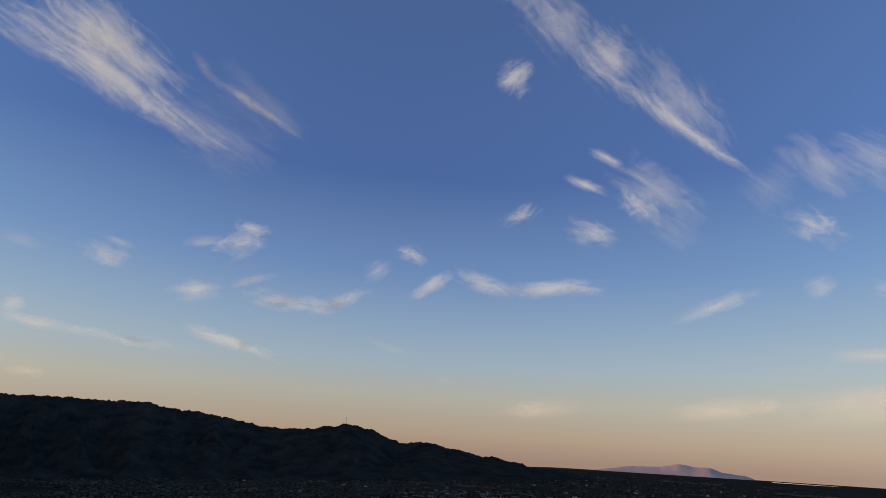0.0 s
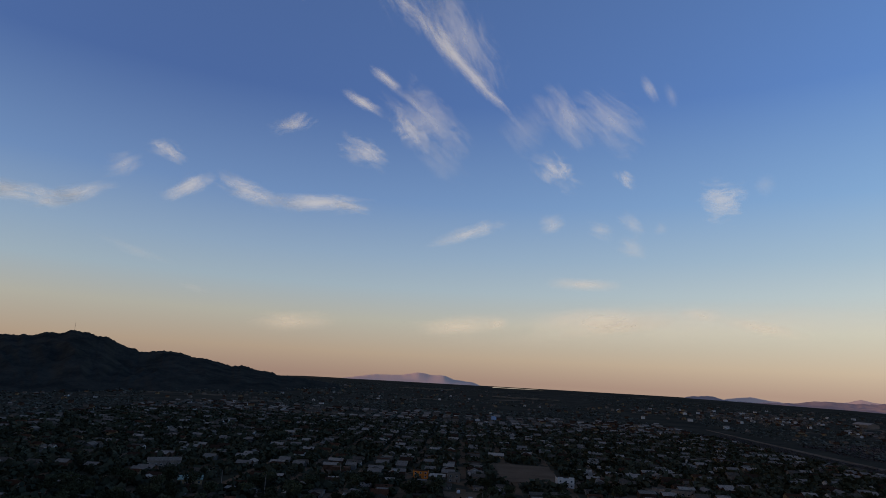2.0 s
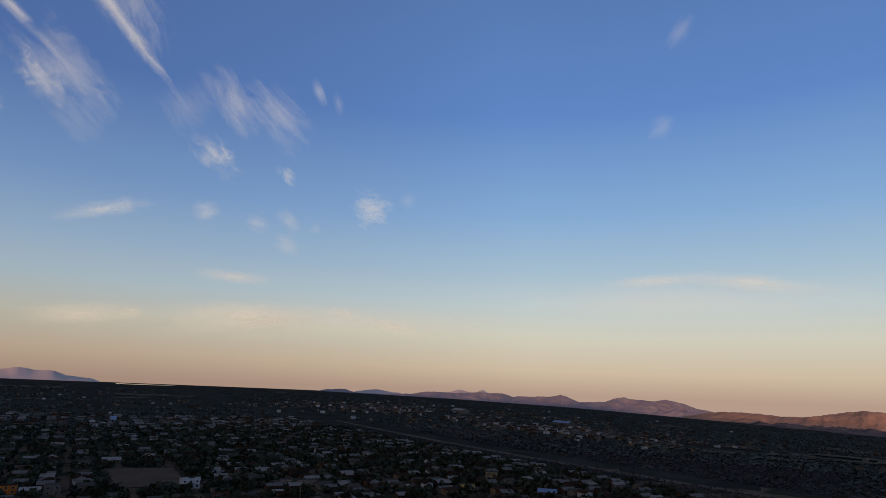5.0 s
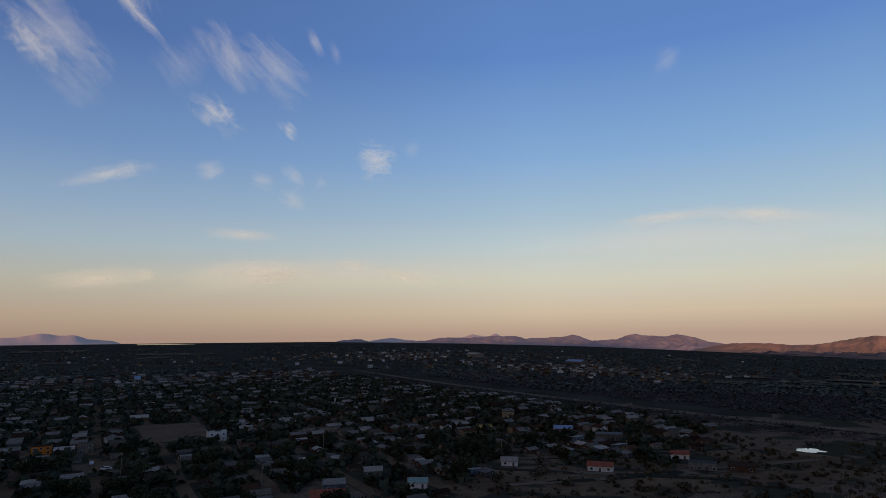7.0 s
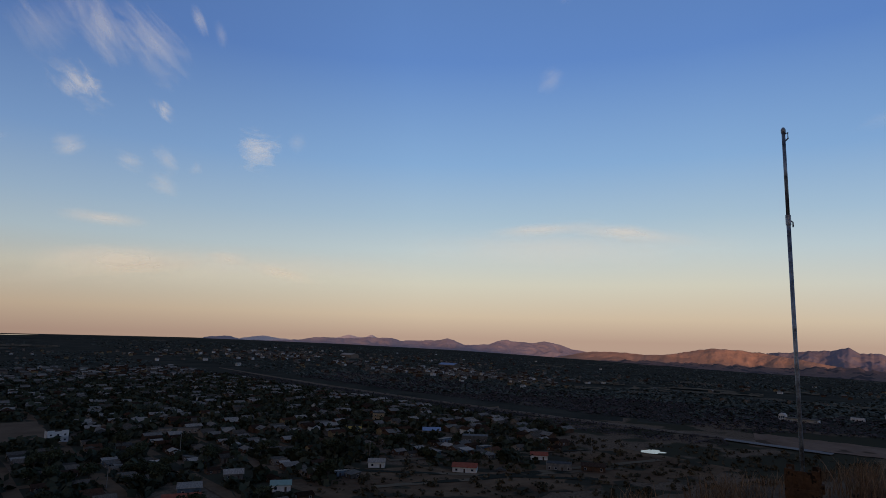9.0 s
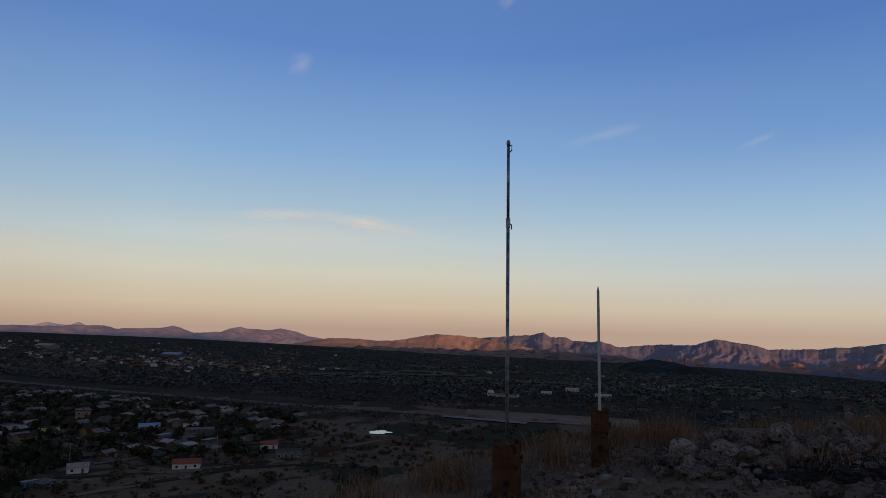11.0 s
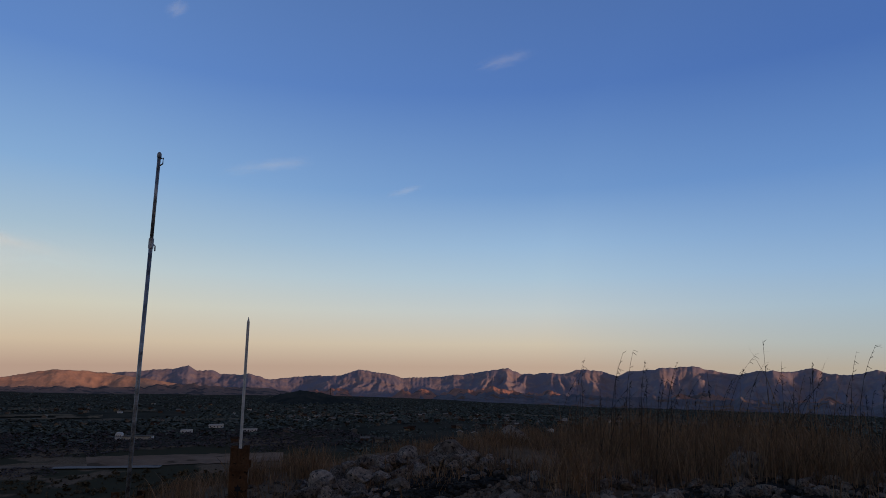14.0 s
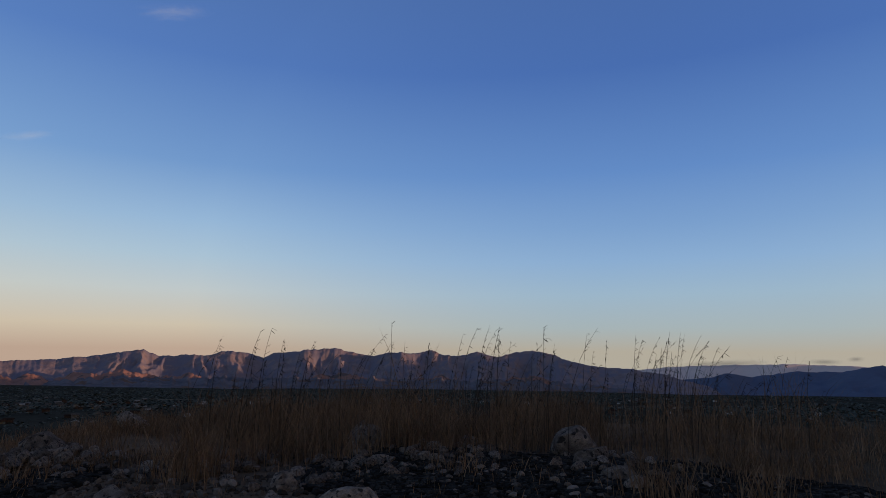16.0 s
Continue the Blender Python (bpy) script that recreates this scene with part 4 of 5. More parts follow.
# houses past the near blocks and in the other quarters of the plain
for cx, cy, sx, sy, n in ((-300, 950, 130, 90, 170), (-190, 860, 70, 60, 90), (-420, 1180, 200, 120, 150), (-900, 700, 330, 260, 260), (-1000, 250, 330, 260, 200), (-800, -80, 260, 200, 130), (-1500, 500, 300, 500, 160), (-620, 1500, 300, 250, 120), (150, 1000, 150, 100, 50), (420, 560, 150, 120, 90), (330, 330, 60, 60, 60), (400, 200, 70, 70, 60), (560, 420, 160, 110, 90), (620, 250, 170, 110, 60), (760, 90, 200, 90, 50), (900, -80, 200, 120, 60), (300, 800, 140, 110, 40), (-1300, -80, 120, 120, 60)):
    for _ in range(n):
        x, y = rnd.gauss(cx, sx), rnd.gauss(cy, sy)
        if rnd.random() < 0.6 and 330 < math.hypot(x, y) < 2000 and (south_of_runway(x, y, 40) or not south_of_runway(x, y, -70)):
            far_houses.append((x, y, radians(rnd.choice((58, 148)) + rnd.uniform(-9, 9)), rnd.uniform(3.5, 6.5), rnd.uniform(3.5, 5.5), rnd.uniform(1.8, 2.7), rnd.choice((0, 0, 1, 1, 2, 2, 3, 3, 3, 3, 4, 6, 6, 5))))


def seen_at(az, el):
    """The place on the plain that lies that many degrees under the horizon."""
    lo, hi = 300.0, 2500.0
    for _ in range(30):
        r = (lo + hi) / 2
        x, y = r * math.cos(radians(az)), r * math.sin(radians(az))
        if math.degrees(math.atan2(ground_z(x, y, False) - EYE, r)) < el:
            lo = r
        else:
            hi = r
    return x, y


# the pale quarters of the town beyond the airstrip
for az, el, sa, se, n in ((124, -1.75, 2.6, 0.22, 130), (121.5, -2.1, 1.2, 0.12, 34), (117, -2.5, 0.9, 0.1, 26), (111, -3.05, 2.0, 0.14, 60), (107.5, -3.25, 1.3, 0.16, 40), (131, -1.9, 3.0, 0.3, 70), (108.5, -3.1, 1.6, 0.12, 40), (104.5, -3.4, 1.6, 0.14, 55), (101, -3.8, 0.9, 0.1, 18), (66, -4.3, 3.0, 0.3, 40), (56, -4.6, 3.0, 0.3, 40), (48, -4.9, 2.5, 0.3, 36), (8, -4.4, 4.0, 0.3, 50), (-4, -4.6, 4.0, 0.35, 40)):
    for _ in range(n):
        x, y = seen_at(rnd.gauss(az, sa), rnd.gauss(el, se))
        far_houses.append((x, y, radians(rnd.choice((58, 148)) + rnd.uniform(-12, 12)), *((rnd.uniform(4, 8.5), rnd.uniform(4, 6), rnd.uniform(2.2, 3.6)) if az > 100 else (rnd.uniform(2.5, 5.5), rnd.uniform(2.5, 4.5), rnd.uniform(1.3, 2.0))), rnd.choice((8, 1, 1, 4, 0, 2, 3, 6) if az > 100 else (1, 1, 4, 0, 2, 3, 6, 7))))


def far_house_field():
    mats = [M_WALLS[0], M_WALLS[1], M_WALLS[2], M_WALLS[3], M_WHITE] + M_ROOFS
    verts, faces, index = [], [], []
    for x, y, a, w, d, h, i in far_houses:
        z, c, s = ground_z(x, y), math.cos(a), math.sin(a)
        wall = 4 if i == 8 or random.Random(x).random() < 0.07 else (0, 1, 2, 0, 3, 1, 1, 0)[i]
        roof = 5 + (0, 1, 2, 3, 0, 4, 1, 4, 4)[i]
        b = len(verts)
        rise = 0.16 * d + 0.3
        local = [(-w / 2, -d / 2, -1), (w / 2, -d / 2, -1), (w / 2, d / 2, -1), (-w / 2, d / 2, -1), (-w / 2, -d / 2, h), (w / 2, -d / 2, h), (w / 2, d / 2, h), (-w / 2, d / 2, h), (-w / 2, 0, h + rise), (w / 2, 0, h + rise),
                 (-w / 2 - 0.5, -d / 2 - 0.5, h - 0.05), (w / 2 + 0.5, -d / 2 - 0.5, h - 0.05), (w / 2 + 0.5, d / 2 + 0.5, h - 0.05), (-w / 2 - 0.5, d / 2 + 0.5, h - 0.05), (-w / 2 - 0.5, 0, h + rise + 0.15), (w / 2 + 0.5, 0, h + rise + 0.15)]
        verts += [(x + c * p - s * q, y + s * p + c * q, z + t) for p, q, t in local]
        for f in ((0, 1, 5, 4), (1, 2, 6, 9, 5), (2, 3, 7, 6), (3, 0, 4, 8, 7)):
            faces.append(tuple(b + k for k in f))
            index.append(wall)
        for f in ((10, 11, 15, 14), (12, 13, 14, 15)):
            faces.append(tuple(b + k for k in f))
            index.append(roof)
    return tagged(new("distant_houses", mesh_of("distant_houses", verts, faces, mats, False, index)), "many small houses with tin and tile roofs scattered over the plain", "houses", kind="stuff")


far_house_field()


def at(x, y, turn):
    return pose(x, y, ground_z(x, y), 0, 0, turn)


STREET = math.degrees(math.atan2(U.y, U.x))
# landmarks of the town
white = house("white two-storey house with dark windows beside the field", 12, 8, 6.4, "flat", M_WHITE, M_ROOFS[1], at(-276, 236, 62), 2, "", 3)
for x in (-4.0, 3.2):
    part("balcony", box(box(bmesh.new(), x - 2.1, -5.3, 3.1, x + 2.1, -4.02, 3.25), x - 2.1, -5.3, 3.25, x + 2.1, -5.2, 4.1), M_WHITE, white)
for x in (-6, 2):
    part("parapet", box(bmesh.new(), x, -4, 6.81, x + 4, -3.85, 7.5), M_WHITE, white)
house("bright orange-painted building with a flat roof", 11, 8, 4.8, "flat", M_ORANGE, M_ROOFS[3], at(-322, 171, STREET - 90), 2)
house("long white shed with a pale metal roof", 22, 9, 4.2, "gable", M_WALLS[1], M_ROOFS[4], at(-385, 44, 85), 1)
house("wide house with a pale green metal roof", 14, 9, 3.2, "gable", M_WALLS[2], M_GREEN, at(-327, 50, 80), 1)
house("yellow-painted house with a flat roof", 12, 8, 3.6, "flat", M_YELLOW, M_ROOFS[1], at(-165, 336, 25), 1)
house("yellow two-storey house near the airstrip", 10, 8, 5.6, "flat", M_WALLS[2], M_ROOFS[1], at(-172, 386, 25), 2)
house("small white house with a bright tin roof", 9, 7, 3.0, "gable", M_WHITE, M_ROOFS[4], at(-111, 250, 20), 1)
house("white house with a red roof and garden wall", 13, 8, 3.0, "gable", M_WHITE, M_RED, at(-74, 257, 10), 1)
house("white house with a red roof at the edge of the lot", 10, 7, 2.9, "gable", M_WHITE, M_RED, at(-50, 297, 12), 1)
house("unfinished grey block house with open window holes", 14, 8, 3.6, "flat", M_WALLS[3], M_WALLS[3], at(-38, 277, 8), 1)
house("low brick house with a dark roof", 13, 7, 2.8, "shed", M_WALLS[0], M_ROOFS[3], at(-24, 281, 5), 1)
house("low house with a blue metal roof", 13, 9, 3.2, "gable", M_WALLS[1], M_BLUEROOF, at(-120, 345, 20), 1)
house("grey walled workshop with a flat roof", 18, 9, 4.2, "flat", M_WALLS[3], M_WALLS[3], at(-90, 330, 14), 1)


house("long low pale building with a row of dark windows", 26, 7, 3.4, "flat", M_WALLS[1], M_ROOFS[1], at(-244, 283, 41), 1)
house("blue-grey walled house with a bright tin roof", 10, 8, 3.2, "shed", M_WALLS[4], M_ROOFS[4], at(-150, 182, 40), 1)
house("small house with a bright ribbed tin roof", 9, 8, 3.0, "gable", M_WALLS[3], M_ROOFS[4], at(-151, 207, 38), 1)
house("white-fronted small house with a green roof", 9, 7, 3.0, "gable", M_WHITE, M_GREEN, at(-125, 199, 32), 1)
house("wide house with a red-brown tile roof", 15, 10, 3.0, "gable", M_WALLS[0], M_RED, at(-142, 169, 42), 1)
house("grey two-storey house with square windows", 9, 8, 5.8, "flat", M_WALLS[1], M_ROOFS[1], at(-306, 183, STREET - 90), 2)
house("low house with a wide pale tin roof", 11, 8, 2.8, "shed", M_WALLS[3], M_ROOFS[4], at(-313.5, 177, STREET - 90), 1)
house("wide pale house with two porch posts by the field", 14, 9, 3.2, "gable", M_WALLS[2], M_ROOFS[4], at(-391, 269, STREET - 90), 1, "", 4, True)
house("unfinished brick house with open window holes", 13, 8, 4.2, "flat", M_WALLS[0], M_WALLS[0], at(-344, 132, STREET - 90), 1)


def car(x, y, turn, paint, label):
    """A parked light car: body, cabin, panes, four wheels."""
    ob = empty("car", pose(x, y, ground_z(x, y) + 0.22, 0, 0, turn))
    bm = bmesh.new()
    box(bm, -2.1, -0.85, 0.28, 2.1, 0.85, 0.85, 0.12)
    part("body", bm, paint, ob)
    bm = bmesh.new()
    r = bmesh.ops.create_cube(bm, size=1.0, matrix=Matrix.Translation((-0.25, 0, 1.13)) @ Matrix.Diagonal((2.4, 1.5, 0.56, 1)))
    for v in r["verts"]:
        if v.co.z > 1.2:
            v.co.x = -0.25 + (v.co.x + 0.25) * 0.72
            v.co.y *= 0.86
    part("cabin", bm, paint, ob)
    part("windscreen", box(bmesh.new(), 0.72, -0.6, 0.92, 0.93, 0.6, 1.32), M_GLASS, ob)
    for side in (-1, 1):
        part("side_window", box(bmesh.new(), -1.1, side * 0.72 - 0.02, 0.95, 0.6, side * 0.72 + 0.02, 1.28), M_GLASS, ob)
        for wx in (-1.3, 1.3):
            wheel = part("wheel", tube(bmesh.new(), [(wx, side * 0.72 - 0.1, 0.32), (wx, side * 0.72 + 0.1, 0.32)], [0.32, 0.32], 14), M_GLASS, ob)
            part("rim", tube(bmesh.new(), [(wx, side * 0.83 - 0.01, 0.32), (wx, side * 0.83 + 0.01, 0.32)], [0.19, 0.19], 10), M_CONCRETE, wheel)
    return tagged(ob, label, "car", "cars parked in the streets")


car(-274, 167, STREET, M_WHITE, "white car parked in an unpaved street")
car(-257, 163, STREET + 90, M_WHITE, "white car parked beside a house")
car(-60, 262, 20, M_WALLS[3], "grey car parked near the bare lot")


def water_tank(x, y):
    ob = empty("water_tank", at(x, y, 0) @ Matrix.Scale(0.62, 4))
    bm = bmesh.new()
    tube(bm, [(0, 0, 7), (0, 0, 12.6), (0, 0, 13.4)], [5.6, 5.6, 0.6], 20)
    part("tank", bm, material("blue_tank_paint", (0.26, 0.36, 0.50), (0.33, 0.43, 0.57), 0.8), ob)
    for k in range(6):
        a = k * math.pi / 3
        part("leg", tube(bmesh.new(), [(5 * math.cos(a), 5 * math.sin(a), -1), (5 * math.cos(a), 5 * math.sin(a), 7.02)], [0.3, 0.3], 6), M_CONCRETE, ob)
    tagged(ob, "pale blue-white raised water tank among low houses", "water tank")


water_tank(-674, 458)


def arcade(x, y, turn):
    """A long low white building with a row of arches and a higher front."""
    ob = empty("arcade_building", at(x, y, turn) @ Matrix.Scale(0.66, 4))
    part("wall", box(bmesh.new(), -16, 0, -1, 16, 8, 3.4, 0.05), M_WHITE, ob)
    part("roof", box(bmesh.new(), -16.4, -2.6, 3.41, 16.4, 8.4, 3.75), M_ROOFS[4], ob)
    part("gate_front", box(box(bmesh.new(), -24, 0, -1, -17, 7, 6.5, 0.05), -23, 0.5, 6.5, -18, 6, 7.6), M_WHITE, ob)
    for k in range(15):
        part("column", box(bmesh.new(), -15.8 + k * 2.25, -2.4, -1, -15.4 + k * 2.25, -2.0, 3.4), M_WHITE, ob)
    for k in range(3):
        part("window", box(bmesh.new(), -23.2 + k * 2.1, -0.06, 2.4, -22.0 + k * 2.1, 0.02, 4.6), M_GLASS, ob)
    tagged(ob, "long low white building with an arcade among dark trees", "building")


arcade(104, 524, -28)
house("low white building with a flat roof among trees", 12, 6, 3.2, "flat", M_WHITE, M_ROOFS[4], at(146, 549, -20), 1)
house("long white shed among dark trees", 18, 7, 3.0, "flat", M_WHITE, M_ROOFS[4], at(192, 532, -22), 1)
house("long low white hall with a pale roof", 16, 7, 2.6, "gable", M_WHITE, M_ROOFS[4], at(180, 582, -22), 1)
house("big warehouse with a blue metal roof", 50, 24, 7, "gable", M_WALLS[1], M_BLUEROOF, at(-350, 1090, -25), 1)
house("big pale warehouse beyond the airstrip", 60, 26, 7, "gable", M_WALLS[1], M_ROOFS[4], at(-640, 1260, -30), 1)


# ---- trees and scrub ----
def tree_parts(seed, height, spread, quads):
    rnd = random.Random(seed)
    bm = bmesh.new()
    tube(bm, [(0, 0, -0.5), (0.1, 0.05, height * 0.3), (0.05, 0.2, height * 0.55)], [0.24, 0.17, 0.09], 6)
    blobs = []
    for k in range(5):
        a = k * 1.26 + rnd.uniform(-0.3, 0.3)
        tip = Vector((math.cos(a) * spread * 0.55, math.sin(a) * spread * 0.55, height * rnd.uniform(0.55, 0.8)))
        tube(bm, [(0.05, 0.1, height * 0.32), tuple(tip * 0.6 + Vector((0, 0, height * 0.1))), tuple(tip)], [0.1, 0.07, 0.03], 5)
        blobs.append((tip, spread * rnd.uniform(0.35, 0.5)))
    blobs.append((Vector((0, 0, height * 0.8)), spread * 0.45))
    verts, faces = [], []
    for _ in range(quads):
        c, r = rnd.choice(blobs)
        d = Vector((rnd.gauss(0, 1), rnd.gauss(0, 1), rnd.gauss(0, 0.75))).normalized()
        p = c + d * r * rnd.uniform(0.45, 1.05)
        q = Euler((rnd.uniform(-1.1, 1.1), rnd.uniform(-1.1, 1.1), rnd.uniform(0, 6.3))).to_quaternion()
        s = rnd.uniform(0.15, 0.38)
        b = len(verts)
        verts += [p + q @ Vector(v) for v in ((-s, -s * 0.6, 0), (s * 0.7, -s, s * 0.2), (s, s * 0.7, 0), (-s * 0.6, s, -s * 0.2))]
        faces.append((b, b + 1, b + 2, b + 3))
    return bm, verts, faces


def tree(seed, height, spread, quads=560):
    bm, verts, faces = tree_parts(seed, height, spread, quads)
    ob = empty("tree")
    part("trunk", bm, M_BARK, ob)
    crown = new("crown", mesh_of("crown", verts, faces, M_LEAF))
    crown.parent = ob
    return tagged(ob, "dark leafy tree between the houses", "tree", "trees of the town")


tree_protos = [tree(i, h, s) for i, (h, s) in enumerate(((6.5, 3.2), (8, 4), (5, 2.6), (7, 4.4), (9, 3.8), (4.2, 2.4)))]
rnd = random.Random(5)
placed, mid_trees, tries = 0, [], 0
while tries < 30000:
    tries += 1
    u, v = rnd.uniform(150, 760), rnd.uniform(-400, 330)
    x, y = uv(u, v)
    r = math.hypot(x, y)
    if r < 185 or not south_of_runway(x, y, 22) or (358 < u < 448 and 20 < v < 64) or (x > -112 and (y < 262 or rnd.random() < 0.5)) or x > -50 or abs((v - 2 + 14.25) % 28.5 - 14.25) < 3.6 or any(math.hypot(x - a, y - b) < 12 for a, b in LANDMARKS):
        continue
    if r < 420 and any(abs(x - a) + abs(y - b) < 5.6 for a, b in spots):
        continue
    if r < 330 and placed < 285:
        if placed < len(tree_protos):
            ob = tree_protos[placed]
            ob.matrix_world = pose(x, y, ground_z(x, y), 0, 0, rnd.uniform(0, 360))
        else:
            k = rnd.uniform(0.75, 1.15)
            copy_thing(tree_protos[rnd.randrange(6)], pose(x, y, ground_z(x, y), 0, 0, rnd.uniform(0, 360)) @ Matrix.Scale(k, 4))
        placed += 1
    else:
        mid_trees.append((x, y, rnd.uniform(1.4, 3.6)))


def clump_field(name, label, plants, quads, mat, tilt=1.2):
    """Many small crowns, each a loose heap of leaf clusters."""
    rnd = random.Random(21)
    verts, faces = [], []
    for x, y, s in plants:
        z = ground_z(x, y)
        for _ in range(quads):
            d = Vector((rnd.gauss(0, 0.5), rnd.gauss(0, 0.5), abs(rnd.gauss(0.4, 0.32)))) * s
            p = Vector((x, y, z + 0.2)) + d
            q = Euler((rnd.uniform(-tilt, tilt), rnd.uniform(-tilt, tilt), rnd.uniform(0, 6.3))).to_quaternion()
            k = s * rnd.uniform(0.3, 0.55)
            b = len(verts)
            verts += [p + q @ Vector(v) for v in ((-k, -k * 0.6, 0), (k * 0.8, -k, 0), (k, k * 0.7, 0), (-k * 0.6, k, 0))]
            faces.append((b, b + 1, b + 2, b + 3))
    return tagged(new(name, mesh_of(name, verts, faces, mat)), label, "trees", kind="stuff")


clump_field("town_trees", "dark trees between the farther houses", mid_trees, 12, M_TREES)
scrub = []
while len(scrub) < 8500:   # dry thicket beyond the airstrip
    x, y = rnd.uniform(-420, 260), rnd.uniform(400, 800)
    if not south_of_runway(x, y, -52) and y < 640 - 0.5 * x and math.hypot(x - 100, y - 400) > 55:
        scrub.append((x, y, rnd.uniform(0.7, 1.7)))
while len(scrub) < 11500:   # and between the airstrip and the town
    x, y = rnd.uniform(-520, 40), rnd.uniform(380, 720)
    if not south_of_runway(x, y, 30) and south_of_runway(x, y, -13):
        scrub.append((x, y, rnd.uniform(0.5, 1.3)))
clump_field("thicket", "dense dark dry thicket beyond the airstrip", scrub, 6, M_THICKET, 0.5)
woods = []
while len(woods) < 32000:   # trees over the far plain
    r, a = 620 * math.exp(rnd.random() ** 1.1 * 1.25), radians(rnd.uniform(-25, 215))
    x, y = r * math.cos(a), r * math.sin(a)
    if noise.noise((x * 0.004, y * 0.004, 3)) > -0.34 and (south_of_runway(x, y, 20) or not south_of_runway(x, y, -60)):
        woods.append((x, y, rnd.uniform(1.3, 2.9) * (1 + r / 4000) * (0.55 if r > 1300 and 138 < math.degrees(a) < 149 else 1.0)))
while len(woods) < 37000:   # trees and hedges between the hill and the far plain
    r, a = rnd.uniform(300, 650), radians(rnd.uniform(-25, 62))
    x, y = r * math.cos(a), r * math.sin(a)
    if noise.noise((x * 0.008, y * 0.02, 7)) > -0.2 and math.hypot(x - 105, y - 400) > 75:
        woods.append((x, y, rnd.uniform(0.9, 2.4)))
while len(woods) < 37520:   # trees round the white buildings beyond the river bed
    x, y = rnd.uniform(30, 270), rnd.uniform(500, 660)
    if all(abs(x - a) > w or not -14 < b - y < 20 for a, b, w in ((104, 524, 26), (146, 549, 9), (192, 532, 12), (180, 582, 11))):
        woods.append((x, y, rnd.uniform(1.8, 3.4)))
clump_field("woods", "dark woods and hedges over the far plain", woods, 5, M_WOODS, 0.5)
slope_scrub = []
while len(slope_scrub) < 1500:   # low bushes at the foot of the bare lot
    x, y = rnd.uniform(-140, 110), rnd.uniform(200, 370)
    if south_of_runway(x, y, 8) and math.hypot(x, y - 339) > 13 and not any(math.hypot(x - a, y - b) < 10 for a, b in LANDMARKS):
        slope_scrub.append((x, y, 0.35 + 1.35 * rnd.random() ** 2.2))
while len(slope_scrub) < 3200:   # and on the slope under the grass
    r, a = rnd.uniform(120, 340), radians(rnd.uniform(-20, 78))
    x, y = r * math.cos(a), r * math.sin(a)
    slope_scrub.append((x, y, 0.5 + 1.3 * rnd.random() ** 2))
clump_field("bushes", "low dry bushes on the bare lot", slope_scrub, 14, M_SCRUB)


def mast(name, label, az, r, height, base_el):
    x, y = r * math.cos(radians(az)), r * math.sin(radians(az))
    z = EYE + r * math.tan(radians(base_el))
    ob = empty(name, pose(x, y, z))
    w = height * 0.035
    for a, b in ((-w, -w), (w, -w), (w, w), (-w, w)):
        part("leg", tube(bmesh.new(), [(a, b, -6), (a * 0.25, b * 0.25, height)], [height * 0.008, height * 0.006], 5), M_BARK, ob)
    for k in range(8):
        s = w * (1 - 0.75 * k / 8)
        part("brace", box(bmesh.new(), -s, -s, height * k / 8, s, s, height * k / 8 + height * 0.012), M_BARK, ob)
    tagged(ob, label, "radio mast")


mast("radio_mast", "thin lattice radio mast on the dark ridge", 181.4, 1900, 17, 2.42)
mast("radio_mast", "thin lattice radio mast on the low hill", 63.4, 1500, 26, -2.9)
for x, y, h in ((-290, 76, 9), (-305, 60, 9), (-262, 134, 9), (-230, 152, 9), (-340, 130, 9), (-180, 176, 8), (-120, 262, 8), (-70, 285, 8), (-28, 320, 8), (-205, 240, 9)):
    ob = empty("utility_pole", at(x, y, STREET))
    part("pole", tube(bmesh.new(), [(0, 0, -1), (0, 0, h)], [0.16, 0.11], 6), M_CONCRETE, ob)
    part("crossarm", box(bmesh.new(), -1, -0.07, h - 0.6, 1, 0.07, h - 0.45), M_BARK, ob)
    tagged(ob, "thin utility pole beside a street", "utility pole", "utility poles of the town")


